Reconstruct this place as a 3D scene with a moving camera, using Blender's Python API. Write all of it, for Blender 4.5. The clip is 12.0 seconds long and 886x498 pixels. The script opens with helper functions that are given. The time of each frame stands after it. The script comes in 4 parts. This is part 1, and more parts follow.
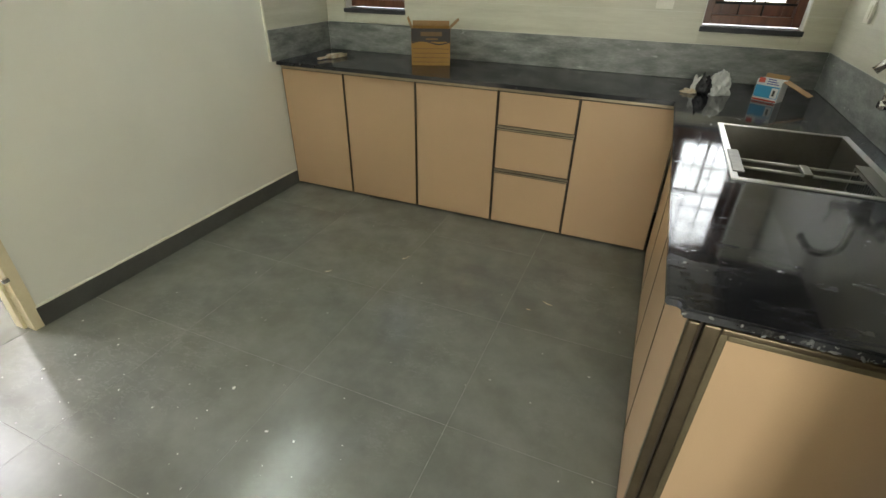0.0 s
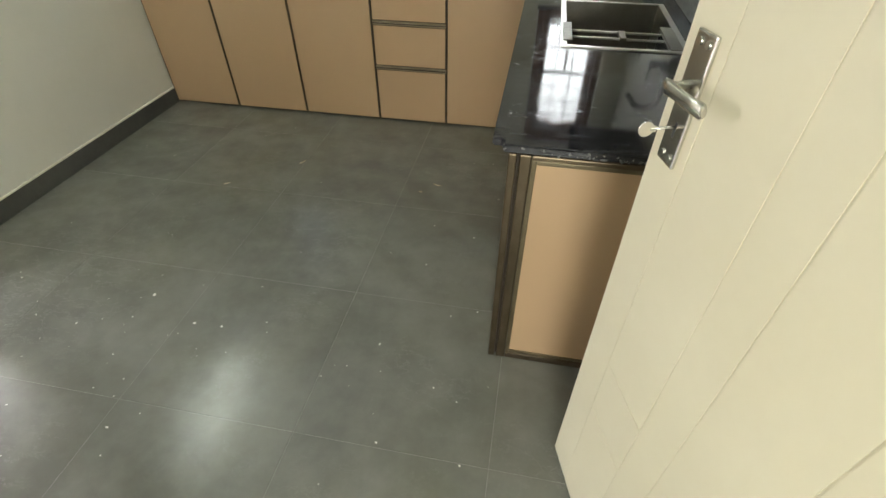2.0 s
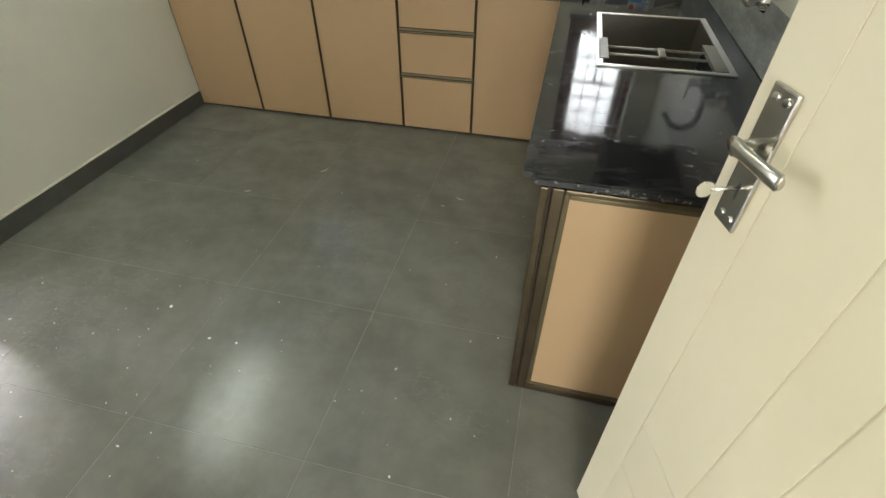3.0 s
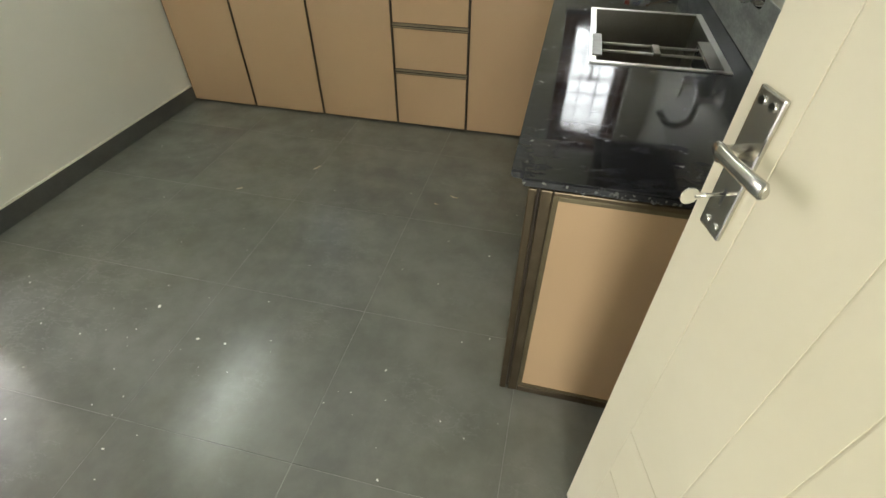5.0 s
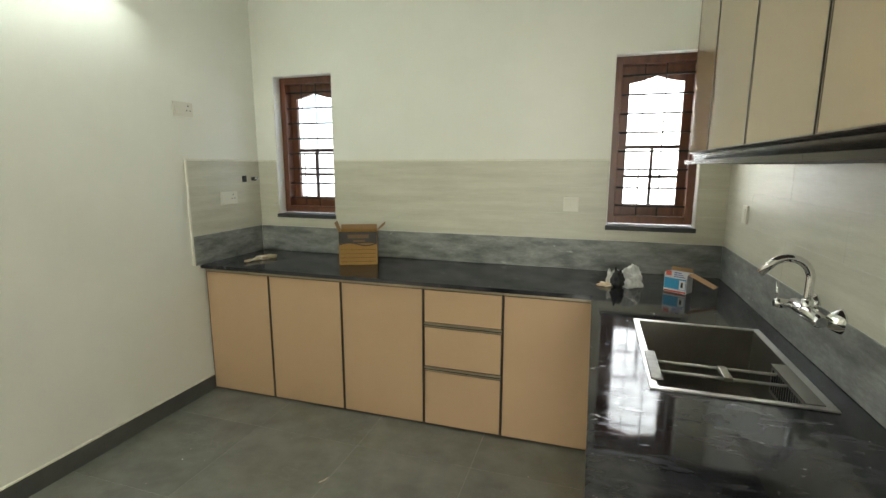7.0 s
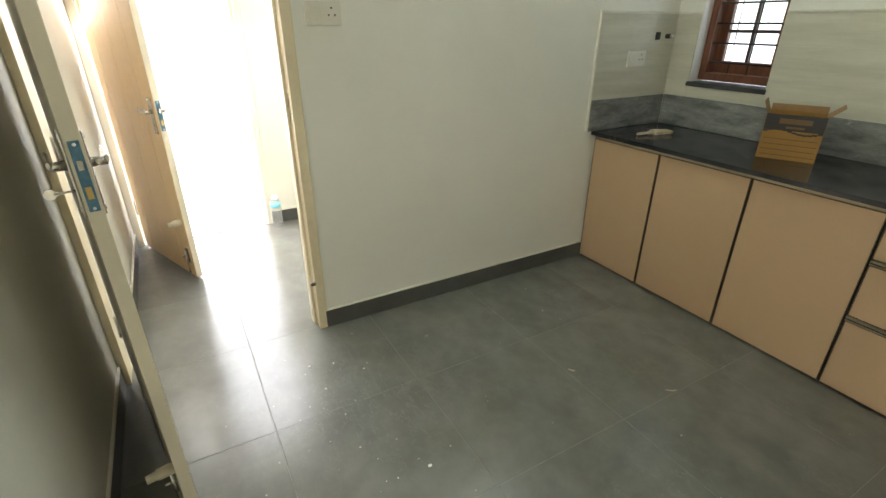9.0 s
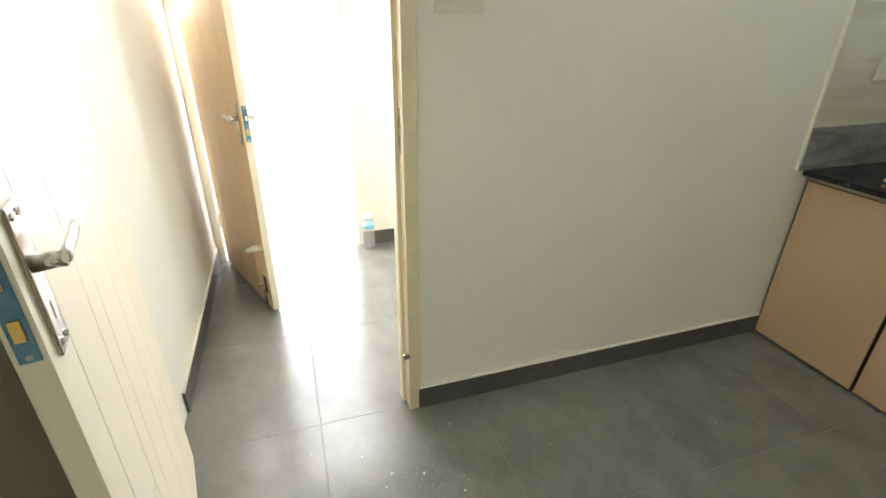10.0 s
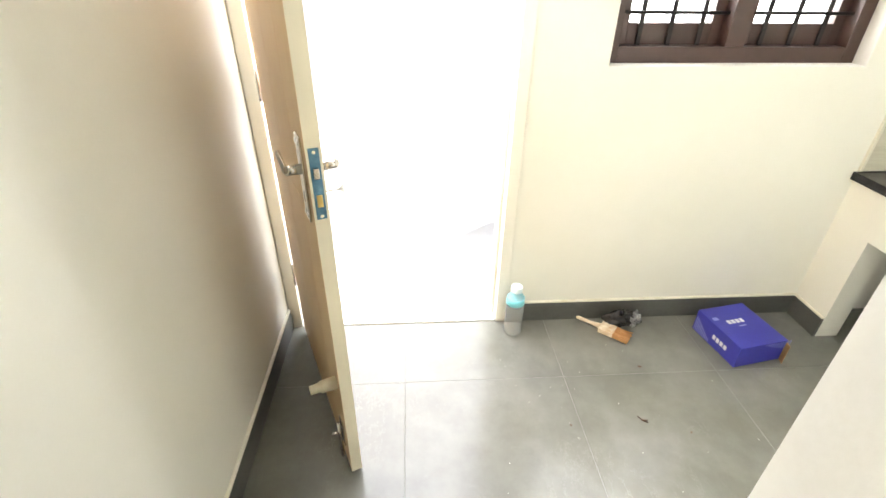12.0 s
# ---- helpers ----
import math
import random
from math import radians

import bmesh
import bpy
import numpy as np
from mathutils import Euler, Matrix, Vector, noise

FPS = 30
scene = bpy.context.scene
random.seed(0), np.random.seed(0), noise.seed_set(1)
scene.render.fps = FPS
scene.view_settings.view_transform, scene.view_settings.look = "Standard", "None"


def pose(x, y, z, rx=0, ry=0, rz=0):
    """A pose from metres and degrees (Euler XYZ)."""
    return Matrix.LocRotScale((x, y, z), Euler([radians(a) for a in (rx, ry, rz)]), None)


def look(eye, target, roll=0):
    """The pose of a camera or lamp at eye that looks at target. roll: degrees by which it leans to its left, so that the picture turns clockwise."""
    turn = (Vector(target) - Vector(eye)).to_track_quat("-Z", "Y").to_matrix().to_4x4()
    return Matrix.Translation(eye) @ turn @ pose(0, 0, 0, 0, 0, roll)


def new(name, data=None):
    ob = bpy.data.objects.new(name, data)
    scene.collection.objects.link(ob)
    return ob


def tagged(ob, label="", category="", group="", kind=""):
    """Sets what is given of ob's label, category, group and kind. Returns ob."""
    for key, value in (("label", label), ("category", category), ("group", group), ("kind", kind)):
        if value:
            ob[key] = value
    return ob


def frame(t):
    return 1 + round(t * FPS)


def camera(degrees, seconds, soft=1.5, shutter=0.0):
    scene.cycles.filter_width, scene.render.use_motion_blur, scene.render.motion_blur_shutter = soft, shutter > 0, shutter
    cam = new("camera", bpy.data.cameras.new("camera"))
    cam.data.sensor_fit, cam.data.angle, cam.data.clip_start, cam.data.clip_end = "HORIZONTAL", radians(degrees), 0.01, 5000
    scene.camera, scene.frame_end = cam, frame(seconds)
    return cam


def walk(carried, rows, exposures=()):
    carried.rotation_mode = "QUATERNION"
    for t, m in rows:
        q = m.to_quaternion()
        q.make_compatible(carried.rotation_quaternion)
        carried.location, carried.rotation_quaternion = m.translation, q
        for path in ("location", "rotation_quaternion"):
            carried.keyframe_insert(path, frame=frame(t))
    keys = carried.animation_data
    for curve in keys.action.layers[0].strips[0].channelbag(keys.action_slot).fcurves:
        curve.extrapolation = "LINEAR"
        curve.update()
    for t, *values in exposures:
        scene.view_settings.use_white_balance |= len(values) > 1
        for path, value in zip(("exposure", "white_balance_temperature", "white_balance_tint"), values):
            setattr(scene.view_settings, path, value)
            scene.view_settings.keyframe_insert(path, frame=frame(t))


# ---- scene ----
cam = camera(86.2, 12.0)
PATH = [
    (0, (2.293, 0.585, 1.419), (1.628, 2.164, 0.387), 0.8),
    (0.5, (2.34, 0.51, 1.449), (1.641, 2.043, 0.371), 0.8),
    (1, (2.421, 0.387, 1.418), (1.868, 1.896, 0.227), 0.6),
    (1.5, (2.477, 0.316, 1.414), (2.109, 1.802, 0.127), 0.1),
    (2, (2.49, 0.352, 1.445), (2.207, 1.83, 0.128), 0.0),
    (2.5, (2.443, 0.403, 1.461), (2.138, 1.874, 0.141), 0.2),
    (3, (2.453, 0.457, 1.469), (2.096, 1.915, 0.147), -0.0),
    (3.2, (2.475, 0.481, 1.476), (2.093, 1.925, 0.146), -0.2),
    (4.8, (2.495, 0.491, 1.464), (2.132, 1.84, 0.034), -0.5),
    (5, (2.477, 0.492, 1.467), (2.126, 1.937, 0.13), 0.1),
    (5.5, (2.444, 0.521, 1.462), (2.035, 2.2, 0.455), 0.3),
    (6, (2.411, 0.575, 1.47), (1.952, 2.402, 0.799), 0.1),
    (6.5, (2.394, 0.72, 1.484), (1.907, 2.621, 1.1), -0.0),
    (6.7, (2.398, 0.774, 1.487), (1.891, 2.678, 1.143), 0.0),
    (8.3, (2.367, 0.841, 1.489), (0.986, 2.118, 0.811), 0.4),
    (8.5, (2.356, 0.865, 1.475), (0.889, 1.988, 0.709), 0.0),
    (9, (2.142, 0.896, 1.465), (0.571, 1.786, 0.605), 0.2),
    (9.5, (1.808, 0.94, 1.475), (0.161, 1.666, 0.603), 0.5),
    (10, (1.434, 1.018, 1.438), (-0.274, 1.589, 0.569), 0.7),
    (10.5, (1.01, 1.054, 1.398), (-0.745, 1.443, 0.522), 0.6),
    (11, (0.615, 1.051, 1.435), (-1.116, 1.33, 0.473), 0.5),
    (11.5, (0.284, 1.059, 1.44), (-1.419, 1.241, 0.407), 0.6),
    (12, (0.015, 1.055, 1.419), (-1.678, 1.174, 0.362), 0.8),
]
EXPOSURES = [(0, 0.88), (0.6, 0.84), (3, 0.86), (5, 0.86), (6.5, 1.0), (8.5, 1.0), (9.0, 0.72), (9.5, 0.70), (10, 0.80), (10.5, 0.68), (11.3, 0.60), (12, 0.45)]
walk(cam, [(t, look(e, g, r)) for t, e, g, r in PATH], EXPOSURES)

# ---- daylight and lamps ----
world = bpy.data.worlds.new("sky")
scene.world = world
world.use_nodes = True
wn = world.node_tree.nodes
sky = wn.new("ShaderNodeTexSky")
sky.sky_type = 'NISHITA'
sky.sun_disc = False
sky.sun_elevation = radians(55)
sky.sun_rotation = radians(142)
wn["Background"].inputs["Strength"].default_value = 0.15
world.node_tree.links.new(sky.outputs["Color"], wn["Background"].inputs["Color"])

sun = new("sun", bpy.data.lights.new("sun", "SUN"))
sun.data.energy, sun.data.angle, sun.data.color = 5.0, radians(0.6), (1.0, 0.95, 0.87)
sun.matrix_world = look((0, 0, 0), (-0.35, 0.45, -0.82))


def sky_lamp(name, eye, target, w, h, watts, colour=(1.0, 0.99, 0.96)):
    """Daylight that enters by one opening."""
    data = bpy.data.lights.new(name, "AREA")
    data.shape, data.size, data.size_y, data.energy, data.color = "RECTANGLE", w, h, watts, colour
    ob = new(name, data)
    ob.matrix_world = look(eye, target)
    return ob


sky_lamp("daylight_window_west", (0.40, 4.02, 1.63), (0.40, 0, 1.63), 0.54, 1.06, 2.2, (0.93, 0.97, 1.0))
sky_lamp("daylight_window_east", (2.735, 4.02, 1.63), (2.735, 0, 1.63), 0.54, 1.06, 9.0)
sky_lamp("daylight_back_door", (-1.90, 0.99, 1.05), (0, 0.99, -0.25), 0.95, 2.1, 48, (0.98, 0.96, 1.0))
sky_lamp("daylight_utility_window", (-1.86, 2.25, 1.70), (0, 2.25, 1.70), 1.05, 1.3, 70, (1.0, 0.965, 0.965))
# two fill lamps added in the unseen hall to brighten the kitchen walls
sky_lamp("fill_hall_south", (2.95, -3.3, 1.55), (2.55, 0, 1.45), 1.5, 1.5, 60, (0.98, 0.97, 0.86))
sky_lamp("fill_hall_side", (4.1, -1.0, 1.55), (0, 1.4, 1.45), 1.5, 1.5, 38, (0.98, 0.97, 0.86))


# ---- materials ----
def surf(name, c1, c2, scale=3.0, rough=0.5, bump=0.1, grain=80.0, metallic=0.0, stretch=(1, 1, 1), rough2=None, vary=0.0, speck=None, coat=0.0, spec=0.5, grainy=0.12, laid=False, soft=0.06, detail=7, span=(0.35, 0.68)):
    """A surface of two colours mixed by large blotches, with fine grain in relief and gloss."""
    m = bpy.data.materials.new(name)
    m.use_nodes = True
    nt = m.node_tree
    nd, ln = nt.nodes, nt.links
    bsdf = nd["Principled BSDF"]
    tc = nd.new("ShaderNodeTexCoord")
    mp = nd.new("ShaderNodeMapping")
    mp.inputs["Scale"].default_value = stretch
    geo = nd.new("ShaderNodeNewGeometry")
    ln.new(geo.outputs["Position"] if laid else tc.outputs["Object"], mp.inputs["Vector"])
    n1 = nd.new("ShaderNodeTexNoise")
    n1.inputs["Scale"].default_value, n1.inputs["Detail"].default_value, n1.inputs["Roughness"].default_value = scale, detail, 0.62
    n2 = nd.new("ShaderNodeTexNoise")
    n2.inputs["Scale"].default_value, n2.inputs["Detail"].default_value = grain, 4
    ln.new(mp.outputs[0], n1.inputs["Vector"])
    ln.new(mp.outputs[0], n2.inputs["Vector"])
    ramp = nd.new("ShaderNodeValToRGB")
    ramp.color_ramp.elements[0].position, ramp.color_ramp.elements[1].position = span
    ramp.color_ramp.elements[0].color, ramp.color_ramp.elements[1].color = (*c1, 1), (*c2, 1)
    ln.new(n1.outputs["Fac"], ramp.inputs["Fac"])
    mix = nd.new("ShaderNodeMixRGB")
    mix.blend_type, mix.inputs[0].default_value = "OVERLAY", grainy
    ln.new(ramp.outputs[0], mix.inputs[1])
    ln.new(n2.outputs["Fac"], mix.inputs[2])
    colour = mix.outputs[0]
    if speck:
        # small pale marks: (colour, scale, threshold)
        n3 = nd.new("ShaderNodeTexNoise")
        n3.inputs["Scale"].default_value, n3.inputs["Detail"].default_value = speck[1], detail - 1
        ln.new(mp.outputs[0], n3.inputs["Vector"])
        r3 = nd.new("ShaderNodeValToRGB")
        r3.color_ramp.elements[0].position, r3.color_ramp.elements[1].position = speck[2], speck[2] + soft
        ln.new(n3.outputs["Fac"], r3.inputs["Fac"])
        mx3 = nd.new("ShaderNodeMixRGB")
        mx3.inputs[2].default_value = (*speck[0], 1)
        ln.new(r3.outputs[0], mx3.inputs[0])
        ln.new(colour, mx3.inputs[1])
        colour = mx3.outputs[0]
    if vary:
        info = nd.new("ShaderNodeObjectInfo")
        mr = nd.new("ShaderNodeMapRange")
        mr.inputs["To Min"].default_value, mr.inputs["To Max"].default_value = 1 - vary, 1 + vary
        ln.new(info.outputs["Random"], mr.inputs["Value"])
        hsv = nd.new("ShaderNodeHueSaturation")
        ln.new(mr.outputs[0], hsv.inputs["Value"])
        ln.new(colour, hsv.inputs["Color"])
        colour = hsv.outputs[0]
    ln.new(colour, bsdf.inputs["Base Color"])
    rr = nd.new("ShaderNodeMapRange")
    rr.inputs["From Min"].default_value, rr.inputs["From Max"].default_value = 0.3, 0.7
    rr.inputs["To Min"].default_value, rr.inputs["To Max"].default_value = rough, rough2 if rough2 is not None else min(1, rough * 1.2)
    ln.new(n1.outputs["Fac"], rr.inputs["Value"])
    ln.new(rr.outputs[0], bsdf.inputs["Roughness"])
    bsdf.inputs["Metallic"].default_value = metallic
    bsdf.inputs["Coat Weight"].default_value = coat
    bsdf.inputs["Coat Roughness"].default_value = 0.12
    bsdf.inputs["Specular IOR Level"].default_value = spec
    if bump:
        bp = nd.new("ShaderNodeBump")
        bp.inputs["Strength"].default_value, bp.inputs["Distance"].default_value = bump, 0.002
        ln.new(n2.outputs["Fac"], bp.inputs["Height"])
        ln.new(bp.outputs[0], bsdf.inputs["Normal"])
    return m


PAINT = surf("cream wall paint", (0.79, 0.79, 0.71), (0.835, 0.835, 0.76), 1.6, 0.55, 0.10, 140, grainy=0.06)
CEIL = surf("white ceiling paint", (0.80, 0.80, 0.77), (0.84, 0.84, 0.80), 2.0, 0.7, 0.1, 120)
REVEAL = surf("white reveal plaster", (0.76, 0.76, 0.72), (0.82, 0.82, 0.79), 6.0, 0.6, 0.25, 60)

def porcelain():
    """Grey green porcelain: cloudy patches, a warmer cast in places, dusty smears."""
    m = bpy.data.materials.new("grey green porcelain")
    m.use_nodes = True
    nd, ln = m.node_tree.nodes, m.node_tree.links
    bsdf = nd["Principled BSDF"]
    geo = nd.new("ShaderNodeNewGeometry")
    info = nd.new("ShaderNodeObjectInfo")

    def noise(scale, detail, rough, stretch=(1, 1, 1)):
        mp = nd.new("ShaderNodeMapping")
        mp.inputs["Scale"].default_value = stretch
        ln.new(geo.outputs["Position"], mp.inputs["Vector"])
        n = nd.new("ShaderNodeTexNoise")
        n.inputs["Scale"].default_value, n.inputs["Detail"].default_value, n.inputs["Roughness"].default_value = scale, detail, rough
        ln.new(mp.outputs[0], n.inputs["Vector"])
        return n.outputs["Fac"]

    def ranged(value, a, b, c, d):
        mr = nd.new("ShaderNodeMapRange")
        for k, v in zip(("From Min", "From Max", "To Min", "To Max"), (a, b, c, d)):
            mr.inputs[k].default_value = v
        ln.new(value, mr.inputs["Value"])
        return mr.outputs[0]

    def blend(fac, a, b):
        mx = nd.new("ShaderNodeMix")
        mx.data_type = "RGBA"
        ln.new(fac, mx.inputs["Factor"])
        for k, c in ((6, a), (7, b)):
            if isinstance(c, tuple):
                mx.inputs[k].default_value = (*c, 1)
            else:
                ln.new(c, mx.inputs[k])
        return mx.outputs[2]

    cloud = noise(4.5, 5, 0.58)
    smear = noise(9.0, 8, 0.70, (1.0, 1.7, 1))
    swirl = noise(26.0, 8, 0.72, (2.2, 0.8, 1))
    both = nd.new("ShaderNodeMath")
    both.operation = "MULTIPLY"
    ln.new(ranged(smear, 0.48, 0.78, 0.0, 1.0), both.inputs[0])
    ln.new(ranged(swirl, 0.54, 0.80, 0.0, 0.45), both.inputs[1])
    c = blend(ranged(noise(1.4, 2, 0.5), 0.3, 0.7, 0, 1), (0.146, 0.151, 0.139), (0.160, 0.163, 0.128))
    c = blend(ranged(cloud, 0.36, 0.68, 0.0, 0.85), c, (0.218, 0.222, 0.198))
    c = blend(ranged(noise(2.3, 6, 0.66), 0.50, 0.66, 0.0, 0.40), c, (0.116, 0.120, 0.110))
    c = blend(both.outputs[0], c, (0.33, 0.33, 0.315))
    scratch = nd.new("ShaderNodeMath")
    scratch.operation = "ABSOLUTE"
    ln.new(ranged(noise(6.5, 9, 0.68, (1.0, 2.0, 1)), 0.0, 1.0, -0.5, 0.5), scratch.inputs[0])
    wisp = nd.new("ShaderNodeMath")
    wisp.operation = "MULTIPLY"
    ln.new(ranged(scratch.outputs[0], 0.0, 0.010, 0.36, 0.0), wisp.inputs[0])
    # the most trodden, dustiest spot lies inside the utility doorway
    far = nd.new("ShaderNodeVectorMath")
    far.operation = "DISTANCE"
    far.inputs[1].default_value = (0.55, 1.38, 0)
    ln.new(geo.outputs["Position"], far.inputs[0])
    worn = nd.new("ShaderNodeMath")
    worn.operation = "MAXIMUM"
    ln.new(ranged(noise(2.1, 4, 0.6), 0.50, 0.66, 0.0, 1.0), worn.inputs[0])
    ln.new(ranged(far.outputs["Value"], 0.20, 0.62, 1.0, 0.0), worn.inputs[1])
    ln.new(worn.outputs[0], wisp.inputs[1])
    c = blend(wisp.outputs[0], c, (0.36, 0.36, 0.345))
    hsv = nd.new("ShaderNodeHueSaturation")
    ln.new(ranged(info.outputs["Random"], 0, 1, 0.955, 1.045), hsv.inputs["Value"])
    ln.new(c, hsv.inputs["Color"])
    ln.new(hsv.outputs[0], bsdf.inputs["Base Color"])
    rough = nd.new("ShaderNodeMath")
    rough.operation = "ADD"
    ln.new(ranged(cloud, 0.3, 0.7, 0.195, 0.225), rough.inputs[0])
    ln.new(ranged(smear, 0.4, 0.75, 0.0, 0.042), rough.inputs[1])
    ln.new(rough.outputs[0], bsdf.inputs["Roughness"])
    bp = nd.new("ShaderNodeBump")
    bp.inputs["Strength"].default_value, bp.inputs["Distance"].default_value = 0.04, 0.002
    ln.new(smear, bp.inputs["Height"])
    ln.new(bp.outputs[0], bsdf.inputs["Normal"])
    return m


FLOOR = porcelain()
GROUT = surf("pale grey grout", (0.20, 0.20, 0.185), (0.30, 0.30, 0.28), 20, 0.85, 0.3, 120)
SKIRT = surf("dark grey skirting tile", (0.075, 0.078, 0.072), (0.105, 0.108, 0.10), 5.0, 0.32, 0.05, 60)
BEAD = surf("white cement bead", (0.72, 0.70, 0.58), (0.80, 0.78, 0.68), 20, 0.7, 0.3, 90)
SILLSTONE = surf("honed dark sill stone", (0.040, 0.041, 0.044), (0.070, 0.072, 0.075), 9.0, 0.46, 0.1, 90, spec=0.25)


def granite():
    """Polished black granite under a thin film of dust: wiped smears, scuffs and pale drips dull the gloss."""
    m = bpy.data.materials.new("polished black granite")
    m.use_nodes = True
    nd, ln = m.node_tree.nodes, m.node_tree.links
    bsdf = nd["Principled BSDF"]
    geo = nd.new("ShaderNodeNewGeometry")

    def noise_of(scale, detail, rough, stretch, low, high):
        mp = nd.new("ShaderNodeMapping")
        mp.inputs["Scale"].default_value = stretch
        mp.inputs["Rotation"].default_value = (0, 0, 0.4)
        ln.new(geo.outputs["Position"], mp.inputs["Vector"])
        n = nd.new("ShaderNodeTexNoise")
        n.inputs["Scale"].default_value, n.inputs["Detail"].default_value, n.inputs["Roughness"].default_value = scale, detail, rough
        n.inputs["Distortion"].default_value = 0.6
        ln.new(mp.outputs[0], n.inputs["Vector"])
        mr = nd.new("ShaderNodeMapRange")
        mr.inputs["From Min"].default_value, mr.inputs["From Max"].default_value = low, high
        ln.new(n.outputs["Fac"], mr.inputs["Value"])
        return mr.outputs[0]

    def mixed(fac, a, b, amount):
        k = nd.new("ShaderNodeMath")
        k.operation = "MULTIPLY"
        k.inputs[1].default_value = amount
        ln.new(fac, k.inputs[0])
        mx = nd.new("ShaderNodeMix")
        mx.data_type = "RGBA"
        ln.new(k.outputs[0], mx.inputs["Factor"])
        for i, c in ((6, a), (7, b)):
            if isinstance(c, tuple):
                mx.inputs[i].default_value = (*c, 1)
            else:
                ln.new(c, mx.inputs[i])
        return mx.outputs[2]

    film = noise_of(3.2, 6, 0.62, (1, 1, 1), 0.40, 0.75)
    wipe = noise_of(9.0, 7, 0.66, (0.7, 2.4, 1), 0.50, 0.78)
    scuff = noise_of(24.0, 6, 0.60, (1.0, 1.8, 1), 0.655, 0.715)
    grit = noise_of(300.0, 2, 0.5, (1, 1, 1), 0.60, 0.80)
    c = mixed(grit, (0.011, 0.011, 0.014), (0.050, 0.050, 0.056), 1.0)
    c = mixed(film, c, (0.062, 0.060, 0.068), 0.85)
    c = mixed(wipe, c, (0.085, 0.088, 0.095), 0.60)
    c = mixed(scuff, c, (0.24, 0.24, 0.25), 0.80)
    ln.new(c, bsdf.inputs["Base Color"])
    total = None
    for fac, amount in ((film, 0.06), (wipe, 0.13), (scuff, 0.30)):
        k = nd.new("ShaderNodeMath")
        k.operation = "MULTIPLY_ADD"
        k.inputs[1].default_value = amount
        ln.new(fac, k.inputs[0])
        if total is None:
            k.inputs[2].default_value = 0.050
        else:
            ln.new(total, k.inputs[2])
        total = k.outputs[0]
    ln.new(total, bsdf.inputs["Roughness"])
    return m


GRANITE = granite()
CHIPS = surf("chipped granite", (0.08, 0.08, 0.08), (0.24, 0.24, 0.23), 40, 0.8, 0.4, 120)
SOAPSTONE = surf("grey green streaked stone", (0.125, 0.133, 0.126), (0.33, 0.338, 0.318), 7.0, 0.38, 0.3, 50, stretch=(0.8, 0.8, 2.6), rough2=0.5, speck=((0.43, 0.44, 0.415), 16.0, 0.68), grainy=0.3)
TILE = surf("beige veined wall tile", (0.535, 0.518, 0.415), (0.645, 0.628, 0.52), 3.2, 0.33, 0.10, 40, stretch=(0.5, 0.5, 6.0), rough2=0.42, vary=0.012, laid=True)
TILE_GROUT = surf("tile joint", (0.60, 0.59, 0.51), (0.68, 0.67, 0.59), 20, 0.8, 0.1, 80)
LAMINATE = surf("beige laminate", (0.535, 0.366, 0.221), (0.547, 0.375, 0.227), 1.2, 0.29, 0.01, 220, rough2=0.35, vary=0.015, grainy=0.03)
GLOSSY = surf("glossy beige laminate", (0.36, 0.275, 0.166), (0.37, 0.283, 0.171), 1.2, 0.035, 0.0, 220, rough2=0.06, grainy=0.02)
CARCASS = surf("dark brown carcass", (0.045, 0.032, 0.022), (0.065, 0.047, 0.033), 8, 0.5, 0.1, 100)
PROFILE = surf("brown anodised profile", (0.105, 0.080, 0.050), (0.15, 0.115, 0.075), 10, 0.30, 0.03, 120, metallic=0.75)
PULL = surf("champagne aluminium pull", (0.34, 0.29, 0.20), (0.42, 0.36, 0.26), 12, 0.28, 0.03, 120, metallic=0.85)
DOORPAINT = surf("cream door paint", (0.80, 0.735, 0.565), (0.85, 0.79, 0.625), 1.6, 0.36, 0.03, 60, grainy=0.03)
DOORWOOD = surf("cream painted back door", (0.70, 0.49, 0.265), (0.78, 0.58, 0.345), 2.4, 0.40, 0.05, 50, stretch=(1, 1, 0.3))
JAMB = surf("cream frame paint", (0.70, 0.62, 0.42), (0.78, 0.70, 0.50), 5.0, 0.45, 0.12, 60)
WOOD = surf("red brown window wood", (0.105, 0.036, 0.018), (0.20, 0.075, 0.038), 7.0, 0.34, 0.12, 60, stretch=(4, 4, 0.5))
WOOD_PAINT = surf("dark brown window paint", (0.045, 0.023, 0.018), (0.065, 0.034, 0.028), 4.0, 0.36, 0.06, 60)
IRON = surf("black iron rod", (0.018, 0.016, 0.016), (0.032, 0.028, 0.027), 20, 0.5, 0.2, 90, metallic=0.4)
STEEL = surf("brushed stainless steel", (0.54, 0.53, 0.50), (0.66, 0.65, 0.61), 4, 0.285, 0.05, 180, metallic=1.0, rough2=0.36)
CHROME = surf("chrome", (0.78, 0.78, 0.78), (0.84, 0.84, 0.84), 3, 0.05, 0.0, 60, metallic=1.0)
NICKEL = surf("satin nickel", (0.56, 0.54, 0.50), (0.66, 0.64, 0.60), 8, 0.215, 0.03, 150, metallic=1.0)
BLUEFILM = surf("blue film on lock plate", (0.06, 0.17, 0.27), (0.13, 0.28, 0.38), 40, 0.4, 0.2, 90)
BRASS = surf("brass", (0.60, 0.42, 0.14), (0.72, 0.52, 0.2), 10, 0.3, 0.05, 100, metallic=1.0)
PLASTIC = surf("ivory switch plastic", (0.70, 0.68, 0.585), (0.74, 0.72, 0.625), 6, 0.3, 0.02, 100)
